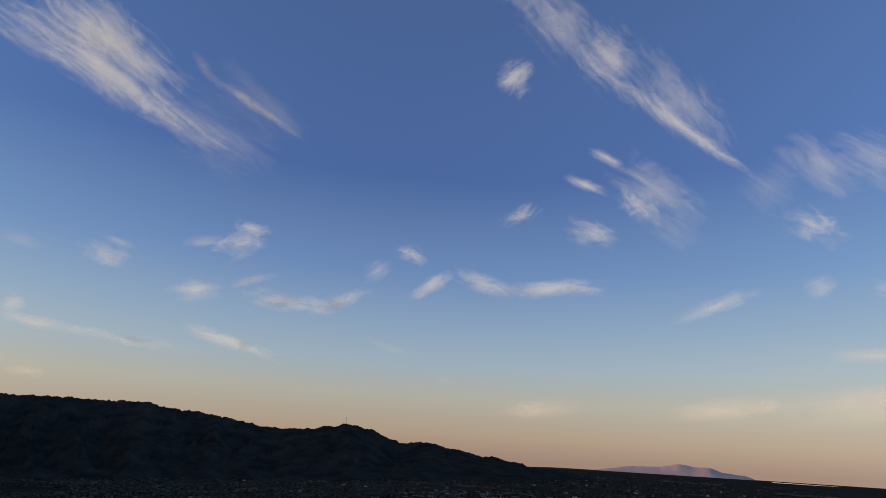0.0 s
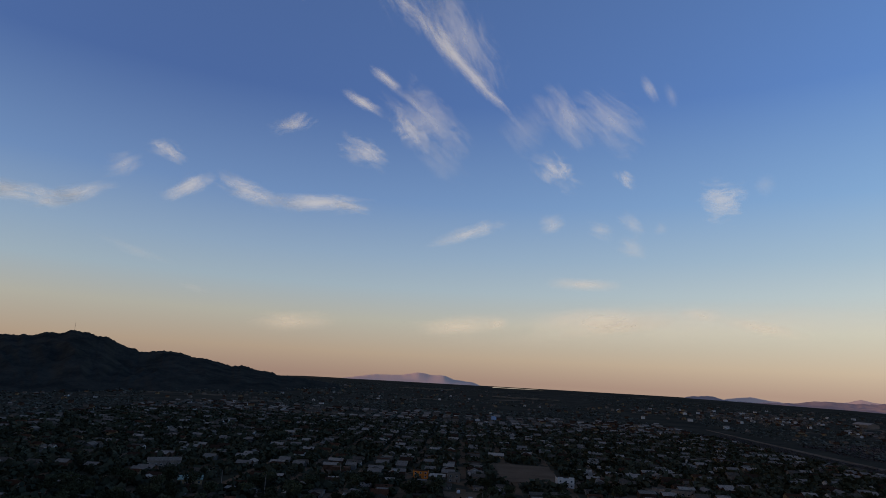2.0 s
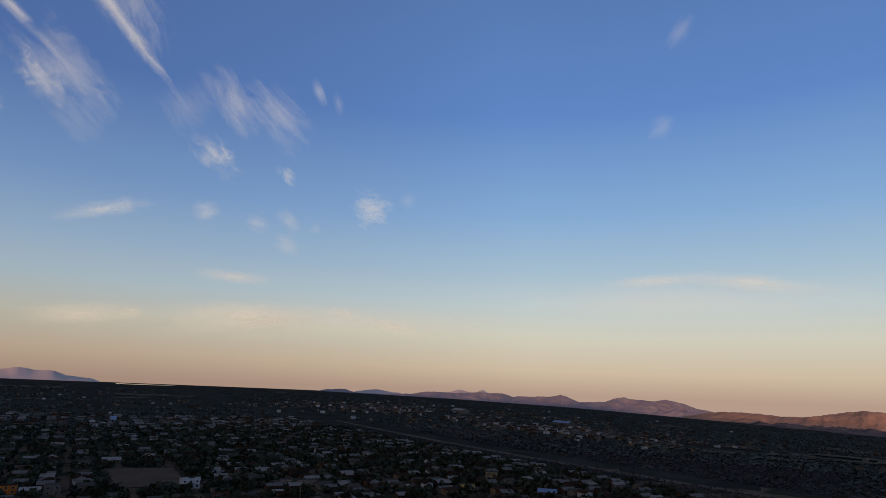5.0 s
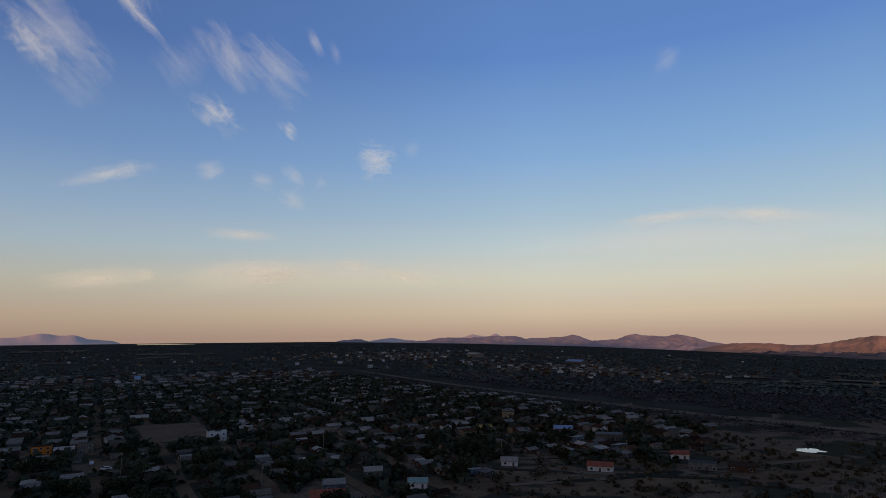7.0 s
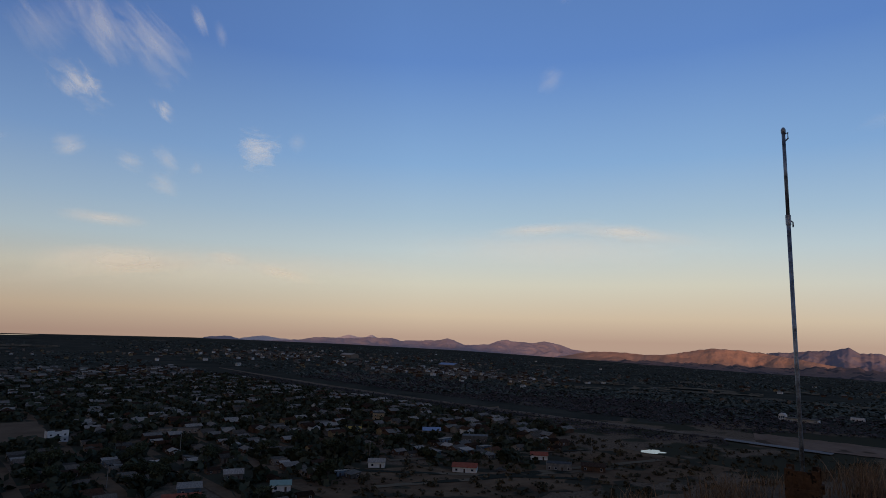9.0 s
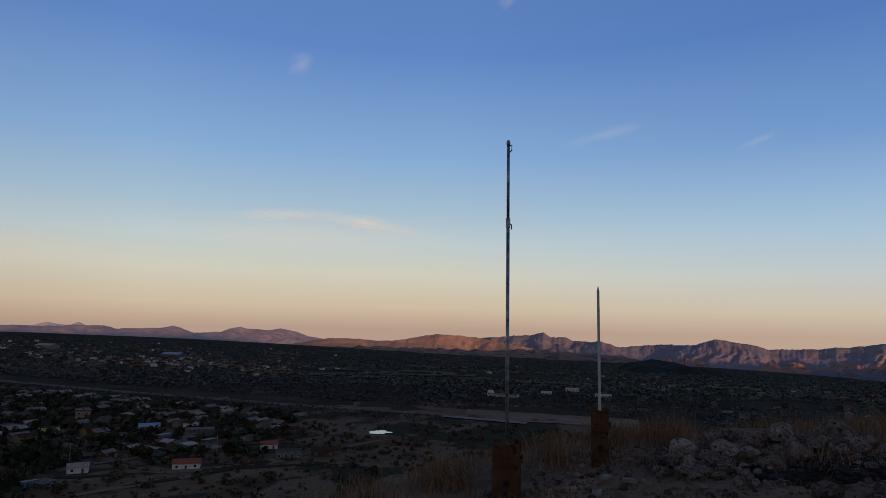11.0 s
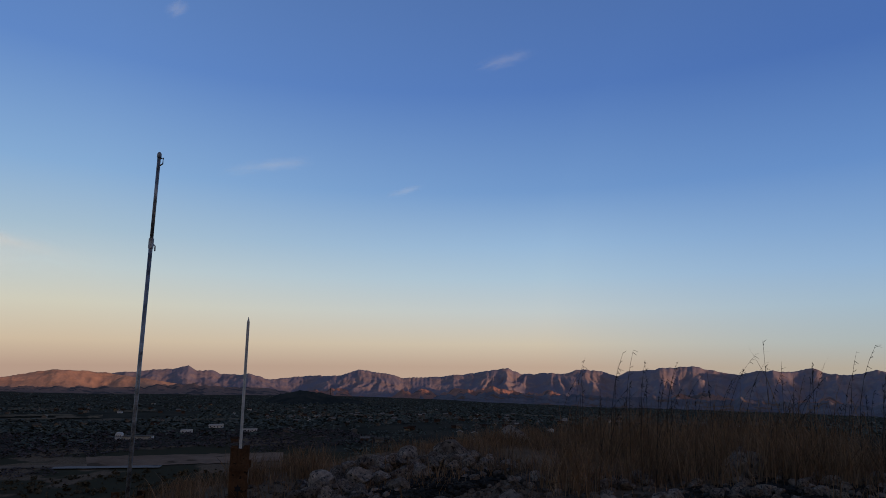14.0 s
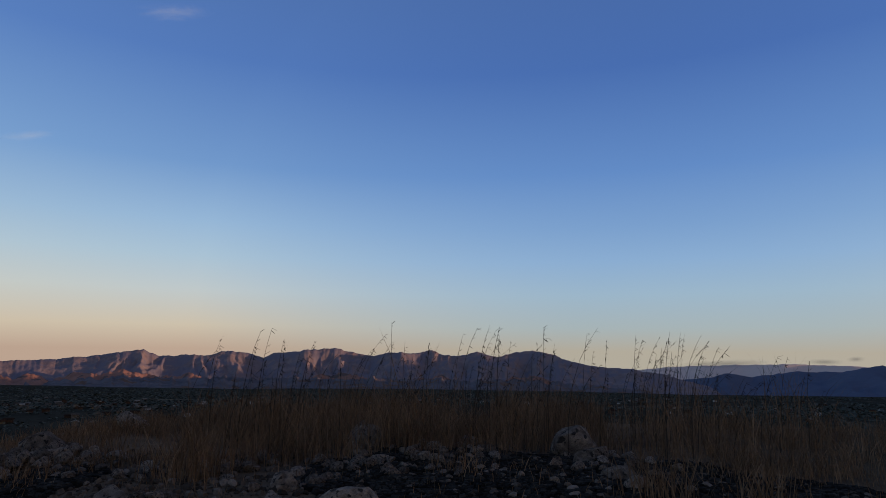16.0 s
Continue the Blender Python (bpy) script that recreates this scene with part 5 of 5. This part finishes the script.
# ---- hilltop: poles, slabs, rocks, grass ----
def post_casing(parent, w, h, crown):
    """Rusty steel sheets welded to a hollow square casing with a notched rim."""
    t = 0.012
    for k, (a, b) in enumerate(((1, 0), (0, 1), (-1, 0), (0, -1))):
        bm = bmesh.new()
        if a:
            box(bm, a * w / 2 - t, -w / 2, -0.25, a * w / 2 + t, w / 2, h - (0.05 if k == 0 else 0), 0.004)
        else:
            box(bm, -w / 2 + t, b * w / 2 - t, -0.25, w / 2 - t, b * w / 2 + t, h - (0.03 if k == 1 else 0.0), 0.004)
        part("side_plate", bm, M_RUST, parent)
    for sx in (-1, 1):
        for sy in (-1, 1):
            part("corner_angle", box(box(bmesh.new(), sx * w / 2 - 0.028, sy * (w / 2 + 0.013), -0.24, sx * w / 2 + 0.028, sy * (w / 2 + 0.02), h + 0.015, 0.003), sx * (w / 2 + 0.013), sy * w / 2 - 0.028, -0.24, sx * (w / 2 + 0.021), sy * w / 2 + 0.028, h + 0.015, 0.003), M_RUST, parent)
    bm = bmesh.new()
    for a in (-1, 1):
        box(bm, a * (w / 2 + 0.024) - 0.006, -w / 2 - 0.03, crown - 0.03, a * (w / 2 + 0.024) + 0.006, w / 2 + 0.03, crown + 0.03, 0.003)
        box(bm, -w / 2 - 0.018, a * (w / 2 + 0.024) - 0.006, crown - 0.03, w / 2 + 0.018, a * (w / 2 + 0.024) + 0.006, crown + 0.03, 0.003)
    part("collar", bm, M_RUST, parent)
    # dark-coloured star for an opening's shade, on the side facing the town path
    verts = [(0, 0, 0)] + [((0.040 if k % 2 == 0 else 0.021) * math.sin(k * math.pi / 6), 0, (0.040 if k % 2 == 0 else 0.021) * math.cos(k * math.pi / 6)) for k in range(12)]
    star = new("star_opening", mesh_of("star_opening", verts, [(0, 1 + (k + 1) % 12, 1 + k) for k in range(12)], M_GLASS))
    star.parent = parent
    part("seam", box(bmesh.new(), -0.004, -w / 2 - t - 0.003, -0.2, 0.004, -w / 2 - t + 0.002, h * 0.40), M_GLASS, parent)
    part("side_tab", box(bmesh.new(), w / 2 + 0.022, -0.03, crown - 0.005, w / 2 + 0.05, 0.03, crown + 0.06, 0.004), M_RUST, parent)
    part("inner_channel", box(bmesh.new(), -w * 0.18, -w / 2 - t - 0.012, crown + 0.03, w * 0.02, -w / 2 - t - 0.001, h + 0.005, 0.003), M_RUST, parent)
    star.location = (0, -w / 2 - t - 0.004, h * 0.42)


def flag_pole(name, label, x, y, base, casing_h, top, r, w, turn, jointed):
    ob = empty(name, pose(x, y, base, 0, 0, turn))
    post_casing(ob, w, casing_h, casing_h * 0.72)
    h = top - base
    if jointed:
        j = h - 0.75
        part("lower_pipe", tube(bmesh.new(), [(0, 0, 0.02), (0, 0, j)], [r * 1.08, r * 1.08], 14), M_PIPE, ob, smooth=True)
        part("coupling", tube(bmesh.new(), [(0, 0, j - 0.04), (0, 0, j + 0.04)], [r * 1.4, r * 1.4], 14), M_PIPE, ob, smooth=False)
        part("upper_pipe", tube(bmesh.new(), [(0, 0, j + 0.04), (0, 0, h - 0.03)], [r * 0.95, r * 0.95], 14), M_PIPE, ob, smooth=True)
        part("cap", tube(bmesh.new(), [(0, 0, h - 0.03), (0, 0, h), (0, 0, h + 0.015)], [r * 1.25, r * 1.25, r * 0.6], 14), M_PIPE, ob)
        part("rope_hook", tube(bmesh.new(), [(r * 0.6, 0, h - 0.10), (r * 2.2, 0, h - 0.08), (r * 2.2, 0, h - 0.03), (r * 0.9, 0, h - 0.04)], [0.006] * 4, 6), M_PIPE, ob)
        part("rope_hook", tube(bmesh.new(), [(r * 0.6, 0, j), (r * 2.2, 0, j - 0.02), (r * 2.2, 0, j - 0.06)], [0.006] * 3, 6), M_PIPE, ob)
    else:
        part("pipe", tube(bmesh.new(), [(0, 0, 0.02), (0, 0, h - 0.05), (0, 0, h)], [r, r, r * 0.2], 14), M_PALEPIPE, ob, smooth=False)
        part("rope", tube(bmesh.new(), [(w * 0.62, -w * 0.3, 0.0), (w * 0.60, -w * 0.32, 0.2), (w * 0.66, -w * 0.3, 0.36), (w * 0.58, -w * 0.3, casing_h)], [0.008, 0.012, 0.02, 0.006], 7), M_CONCRETE, ob, "pale frayed rope")
    return tagged(ob, label, "flagpole")


M_PALEPIPE = material("pale_pipe", (0.38, 0.35, 0.31), (0.60, 0.56, 0.50), 8.0, rough=0.6, bump=0.1, spec=0.4)
z1, z2 = ground_z(1.69, 5.91), ground_z(2.77, 6.64)
flag_pole("flagpole", "tall bare galvanised pipe flagpole in a rusty steel casing", 1.69, 5.91, min(z1, 0.02), 0.56 - min(z1, 0.02), 3.22, 0.0142, 0.175, -14, True)
flag_pole("flagpole", "shorter pale pipe with pointed tip in a rusty steel casing", 2.77, 6.64, min(z2, 0.14), 0.75 - min(z2, 0.14), 1.98, 0.0135, 0.11, -22, False)


def slab(x, y, lx, ly, h, turn, tilt):
    bm = box(bmesh.new(), -lx / 2, -ly / 2, 0, lx / 2, ly / 2, h, 0.008)
    for v in bm.verts:
        v.co += Vector(noise.noise_vector(v.co * 9 + Vector((x, y, 0)))) * 0.012
    ob = new("concrete_slab", bm_mesh("concrete_slab", bm, M_CONCRETE))
    ob.matrix_world = pose(x, y, ground_z(x, y) - 0.01, tilt, tilt * 0.6, turn)
    tagged(ob, "broken pale concrete slab lying beside the pole", "slab", "slabs at the poles")


for row in ((2.28, 5.95, 0.19, 0.07, 0.04, 25, 4), (2.42, 5.75, 0.14, 0.08, 0.04, 70, -4), (2.78, 5.85, 0.20, 0.06, 0.04, -12, 3), (2.62, 6.1, 0.09, 0.07, 0.05, 30, 6), (1.75, 5.35, 0.13, 0.09, 0.04, 40, 5), (1.95, 5.3, 0.16, 0.08, 0.04, -30, 5), (2.1, 5.7, 0.13, 0.09, 0.03, 10, 2)):
    slab(*row)


def rock_mesh(seed):
    """A weathered block: a ball cut flat on several sides, then worn and pitted."""
    rnd = random.Random(seed)
    bm = bmesh.new()
    bmesh.ops.create_icosphere(bm, subdivisions=3, radius=1.0)
    cuts = []
    for _ in range(11):
        n = Vector((rnd.gauss(0, 1), rnd.gauss(0, 1), rnd.gauss(0.1, 0.8))).normalized()
        cuts.append((n, rnd.uniform(0.50, 0.78)))
    size = Vector((rnd.uniform(1.0, 1.35), rnd.uniform(0.75, 1.05), rnd.uniform(0.62, 0.85)))
    for v in bm.verts:
        p = v.co.copy()
        for n, d in cuts:
            k = p.dot(n) - d
            if k > 0:
                p -= n * k * 0.93
        p += p.normalized() * (0.07 * noise.noise(p * 2.2 + Vector((seed, 0, 0))) + 0.045 * noise.noise(p * 6.5 + Vector((0, seed, 0))))
        v.co = Vector((p.x * size.x, p.y * size.y, p.z * size.z))
    return bm_mesh("rock", bm, M_ROCK, False)


ROCKS = [rock_mesh(i) for i in range(9)]
rnd = random.Random(8)
heap = []


def rock(x, y, size, sink=0.25, lift=0.0, label="rough pale limestone rock on the hilltop"):
    m = pose(x, y, ground_z(x, y) + lift + size * (0.36 - sink), rnd.uniform(-20, 20), rnd.uniform(-20, 20), rnd.uniform(0, 360)) @ Matrix.Scale(size * 0.54, 4)
    heap.append((-size, ROCKS[rnd.randrange(9)], m, label))


for x, y, s, l in ((4.12, 4.35, 0.36, 0), (5.2, 4.65, 0.27, 0), (5.05, 3.65, 0.30, 0), (4.72, 2.88, 0.42, 0), (4.52, 3.35, 0.26, 0), (6.7, 3.9, 0.38, 0.06), (6.95, 4.05, 0.26, 0.16), (7.3, 1.86, 0.60, 0.07), (6.95, 1.62, 0.36, 0), (6.35, 1.34, 0.34, -0.04), (6.0, 1.15, 0.24, -0.02), (3.8, 3.45, 0.22, 0), (3.8, 4.85, 0.26, 0), (3.95, 4.5, 0.21, 0), (6.74, 7.1, 0.36, 0.06), (5.36, 5.71, 0.23, 0)):
    rock(x, y, s * 0.88, 0.22, l, "large weathered limestone boulder among dry grass")
for x, y, s, l in ((5.0, 6.3, 0.28, 0.02), (5.35, 6.72, 0.34, 0.06), (4.7, 6.75, 0.36, 0.08), (3.5, 6.4, 0.30, 0.05), (3.35, 6.15, 0.24, 0.02), (3.8, 6.2, 0.28, 0.06), (4.13, 6.72, 0.26, 0.10), (5.4, 6.98, 0.30, 0.05), (3.95, 5.75, 0.24, 0), (7.2, 2.9, 0.18, 0.05), (7.4, 5.0, 0.2, 0.05)):
    rock(x, y, s, 0.25, l, "rough limestone block in a low stone heap")


def inside(cx, cy, sx, sy):
    a, r = rnd.uniform(0, 2 * math.pi), math.sqrt(rnd.random())
    return cx + sx * r * math.cos(a), cy + sy * r * math.sin(a)


for cx, cy, sx, sy, n, lo, hi, up in ((3.35, 6.0, 0.35, 0.4, 22, 0.07, 0.18, 0.10), (3.7, 5.6, 0.4, 0.35, 12, 0.05, 0.11, 0.02), (4.2, 6.6, 0.85, 0.5, 50, 0.07, 0.2, 0.16), (5.0, 6.4, 0.6, 0.6, 30, 0.07, 0.18, 0.1), (4.9, 5.4, 0.5, 0.5, 14, 0.05, 0.13, 0.02), (4.5, 4.3, 0.6, 0.5, 12, 0.05, 0.13, 0.0), (5.5, 4.2, 0.8, 0.8, 26, 0.05, 0.16, 0.02), (6.4, 3.2, 0.8, 0.8, 30, 0.05, 0.15, 0.03), (6.0, 2.1, 0.9, 0.8, 30, 0.04, 0.10, 0.0), (6.9, 1.4, 0.6, 0.6, 16, 0.06, 0.14, 0.02), (6.2, 0.2, 0.8, 0.8, 12, 0.04, 0.10, 0.0), (2.6, 6.2, 0.8, 0.5, 12, 0.03, 0.08, 0.0)):
    for _ in range(int(n * 1.9)):
        x, y = inside(cx, cy, sx, sy)
        k = 1 - min(1, math.hypot((x - cx) / sx, (y - cy) / sy))
        rock(x, y, rnd.uniform(lo, hi), 0.2, up * k)


def lay_rocks():
    """The largest lie as things of their own, the small stones between them as one heap."""
    heap.sort(key=lambda h: h[0])
    for _, me, m, label in heap[:290]:
        ob = new("rock", me)
        ob.matrix_world = m
        tagged(ob, label, "rock", "rocks on the hilltop")
    verts, faces = [], []
    for _, me, m, _ in heap[290:]:
        b = len(verts)
        verts += [m @ v.co for v in me.vertices]
        faces += [tuple(b + i for i in p.vertices) for p in me.polygons]
    tagged(new("small_stones", mesh_of("small_stones", verts, faces, M_ROCK)), "small broken limestone stones heaped between the rocks", "stones", kind="stuff")


lay_rocks()


def burnt_soil():
    M_SOOT = material("burnt_clods", (0.012, 0.011, 0.010), (0.050, 0.044, 0.036), 6.0, bump=0.4, island=0.6)
    base = [(-1, -0.7, -0.5), (0.8, -0.9, -0.5), (1, 0.6, -0.5), (-0.7, 0.9, -0.5), (-0.6, -0.5, 0.5), (0.5, -0.6, 0.6), (0.7, 0.4, 0.45), (-0.4, 0.6, 0.55)]
    quads = ((4, 5, 6, 7), (0, 1, 5, 4), (1, 2, 6, 5), (2, 3, 7, 6), (3, 0, 4, 7))
    verts, faces = [], []
    for k in range(18000):
        x, y = inside(5.9, 1.5, 1.3, 2.5) if k % 5 else inside(4.3, 5.6, 0.75, 0.5)
        s = rnd.uniform(0.010, 0.034)
        a = rnd.uniform(0, 6.3)
        c, d = math.cos(a) * s, math.sin(a) * s
        z = ground_z(x, y) + s * 0.3
        b = len(verts)
        verts += [(x + p * c - q * d, y + p * d + q * c, z + t * s * 1.1) for p, q, t in base]
        faces += [tuple(b + i for i in f) for f in quads]
    tagged(new("burnt_soil", mesh_of("burnt_soil", verts, faces, M_SOOT)), "black burnt clods of soil and ash between the rocks", "soil", kind="stuff")


burnt_soil()


def pebbles():
    base = [(-1, -0.7, -0.5), (0.8, -0.9, -0.5), (1, 0.6, -0.5), (-0.7, 0.9, -0.5), (-0.6, -0.5, 0.5), (0.5, -0.6, 0.6), (0.7, 0.4, 0.45), (-0.4, 0.6, 0.55)]
    quads = ((3, 2, 1, 0), (4, 5, 6, 7), (0, 1, 5, 4), (1, 2, 6, 5), (2, 3, 7, 6), (3, 0, 4, 7))
    verts, faces = [], []
    for k in range(9000):
        x, y = (inside(5.4, 2.4, 2.4, 3.0) if k % 3 else inside(3.6, 5.6, 2.2, 1.8))
        z = ground_z(x, y)
        s = 0.006 + 0.030 * rnd.random() ** 3
        q = Euler((rnd.uniform(-0.5, 0.5), rnd.uniform(-0.5, 0.5), rnd.uniform(0, 6.3))).to_quaternion()
        b = len(verts)
        verts += [Vector((x, y, z + s * 0.3)) + q @ (Vector(v) * s * rnd.uniform(0.8, 1.2)) for v in base]
        faces += [tuple(b + i for i in f) for f in quads]
    tagged(new("rubble", mesh_of("rubble", verts, faces, M_PEBBLE)), "small dark rubble and gravel between the rocks", "rubble", kind="stuff")


pebbles()


def grass(name, label, spots, mat):
    """Blades: (x, y, height); each a bent tapering ribbon."""
    rnd = random.Random(31)
    verts, faces = [], []
    for x, y, h in spots:
        z = ground_z(x, y) - 0.02
        a, lean, w = rnd.uniform(0, 6.3), rnd.uniform(0.05, 0.65) * h, rnd.uniform(0.002, 0.0042)
        dx, dy = math.cos(a), math.sin(a)
        b = len(verts)
        face = rnd.uniform(0, 6.3)
        px, py = math.cos(face) * w, math.sin(face) * w
        for t, k in ((0, 1), (0.4, 0.9), (0.75, 0.6)):
            o = lean * t * t
            verts += [(x + dx * o - px * k, y + dy * o - py * k, z + h * t), (x + dx * o + px * k, y + dy * o + py * k, z + h * t)]
        verts.append((x + dx * lean, y + dy * lean, z + h * 0.97))
        faces += [(b, b + 1, b + 3, b + 2), (b + 2, b + 3, b + 5, b + 4), (b + 4, b + 5, b + 6)]
    return tagged(new(name, mesh_of(name, verts, faces, mat)), label, "grass", kind="stuff")


rnd = random.Random(77)
blades = []


def sow(n, a0, a1, r0, r1, h0, h1, clump=0.0, fade=False):
    made = 0
    while made < n:
        az, r = rnd.uniform(a0, a1), math.sqrt(rnd.uniform(r0 * r0, r1 * r1))
        x, y = r * math.cos(radians(az)), r * math.sin(radians(az))
        if math.hypot(x - 7.1, y - 1.82) < 0.55:
            continue
        g = noise.noise((x * 0.9, y * 0.9, 6))
        if g < clump - rnd.random() * 0.4:
            continue
        k = min(1.0, max(0.25, (54 - az + 7 * noise.noise((x * 0.8, y * 0.8, 5))) / 17)) if fade else 1.0
        if rnd.random() > k + 0.25:
            continue
        blades.append((x, y, k * rnd.uniform(h0, h1) * (0.86 + 0.55 * noise.noise((x * 1.3, y * 1.3, 2)) + 0.25 * noise.noise((x * 4, y * 4, 8)))))
        made += 1


sow(12500, 11, 54, 7.2, 11.0, 0.26, 0.60, 0.0, True)
sow(3600, -32, 12, 7.2, 11.0, 0.10, 0.40)
sow(6000, -34, 8, 5.6, 10.8, 0.05, 0.20)
sow(1100, -4, 43, 7.4, 10.0, 0.6, 0.95, 0.05)
sow(2600, 44, 66, 8.6, 11.5, 0.10, 0.32, 0.0)
sow(2200, 64, 84, 7.8, 9.8, 0.06, 0.24, 0.05)
sow(2600, 80, 100, 6.4, 9.5, 0.06, 0.24, 0.05)
sow(900, 68, 96, 5.2, 7.0, 0.1, 0.3, 0.1)
sow(6500, 50, 106, 6.9, 11.0, 0.05, 0.26)
sow(2600, 86, 112, 4.6, 8.0, 0.05, 0.26)
sow(700, -20, 70, 5.6, 7.4, 0.06, 0.2, 0.15)
for x, y, n, h in ((4.95, 4.5, 260, 0.5), (5.3, 4.7, 160, 0.42), (6.7, 3.5, 160, 0.5), (3.8, 7.4, 240, 0.4), (2.4, 7.0, 260, 0.36), (3.2, 7.6, 240, 0.4), (5.7, 1.0, 140, 0.4), (5.6, 0.3, 120, 0.4), (6.0, 2.6, 60, 0.3), (1.2, 6.4, 240, 0.35), (0.5, 6.2, 200, 0.3)):
    for _ in range(n):
        blades.append((rnd.gauss(x, 0.13), rnd.gauss(y, 0.13), rnd.uniform(0.4, 1.1) * h))
for _ in range(60):   # loose tussocks at the southern edge
    az, r = radians(rnd.uniform(-34, 6)), rnd.uniform(6.0, 10.4)
    h, wide = rnd.uniform(0.14, 0.34), rnd.uniform(0.08, 0.2)
    for _ in range(70):
        blades.append((rnd.gauss(r * math.cos(az), wide), rnd.gauss(r * math.sin(az), wide), rnd.uniform(0.35, 1.1) * h))
grass("dry_grass", "dense tall dry straw-brown grass along the hilltop edge", blades, M_STRAW)


def seed_stalks(n):
    rnd = random.Random(13)
    bm_v, bm_f = [], []

    def ribbon(p, q, w):
        b = len(bm_v)
        d = (q - p)
        s = Vector((d.y, -d.x, 0))
        s = (s.normalized() if s.length > 1e-6 else Vector((1, 0, 0))) * w
        t = Vector((-s.y, s.x, 0))
        for o in (s, t):
            k = len(bm_v)
            bm_v.extend([p - o, p + o, q + o * 0.5, q - o * 0.5])
            bm_f.append((k, k + 1, k + 2, k + 3))

    for _ in range(n):
        c = rnd.choice((36.5, 34.5, 38.5, 30.5, 28, 22.5, 21, 18, 11.8, 9, 7.5, 5.5, 3, -1, 26, 15, 41, 20))
        az, r = rnd.gauss(c, 1.3), rnd.uniform(7.2, 9.6)
        x, y = r * math.cos(radians(az)), r * math.sin(radians(az))
        z = ground_z(x, y)
        h = rnd.uniform(0.62, 1.28) * (0.8 if az < 4 else 1.0)
        a, lean = rnd.gauss(math.radians(az) - 1.45, 0.5), abs(rnd.gauss(0.0, 0.2))
        p = [Vector((x + math.cos(a) * lean * t ** 3, y + math.sin(a) * lean * t ** 3, z + h * t)) for t in (0, 0.3, 0.55, 0.75, 0.88, 1.0)]
        for i in range(5):
            ribbon(p[i], p[i + 1], 0.0034 - 0.0004 * i)
        for k in range(rnd.randrange(7, 14)):
            t = rnd.uniform(0.74, 1.0)
            o = p[0].lerp(p[-1], 1) if t > 0.99 else Vector((x + math.cos(a) * lean * t ** 3, y + math.sin(a) * lean * t ** 3, z + h * t))
            e = o + Vector((math.cos(a) * 0.024 + rnd.gauss(0, 0.016), math.sin(a) * 0.03 + rnd.gauss(0, 0.016), rnd.uniform(-0.035, 0.03)))
            ribbon(o, e, 0.0045)
    tagged(new("seed_stalks", mesh_of("seed_stalks", bm_v, bm_f, M_STALK)), "tall dark dry grass stalks with seed heads against the sky", "grass", kind="stuff")


seed_stalks(165)
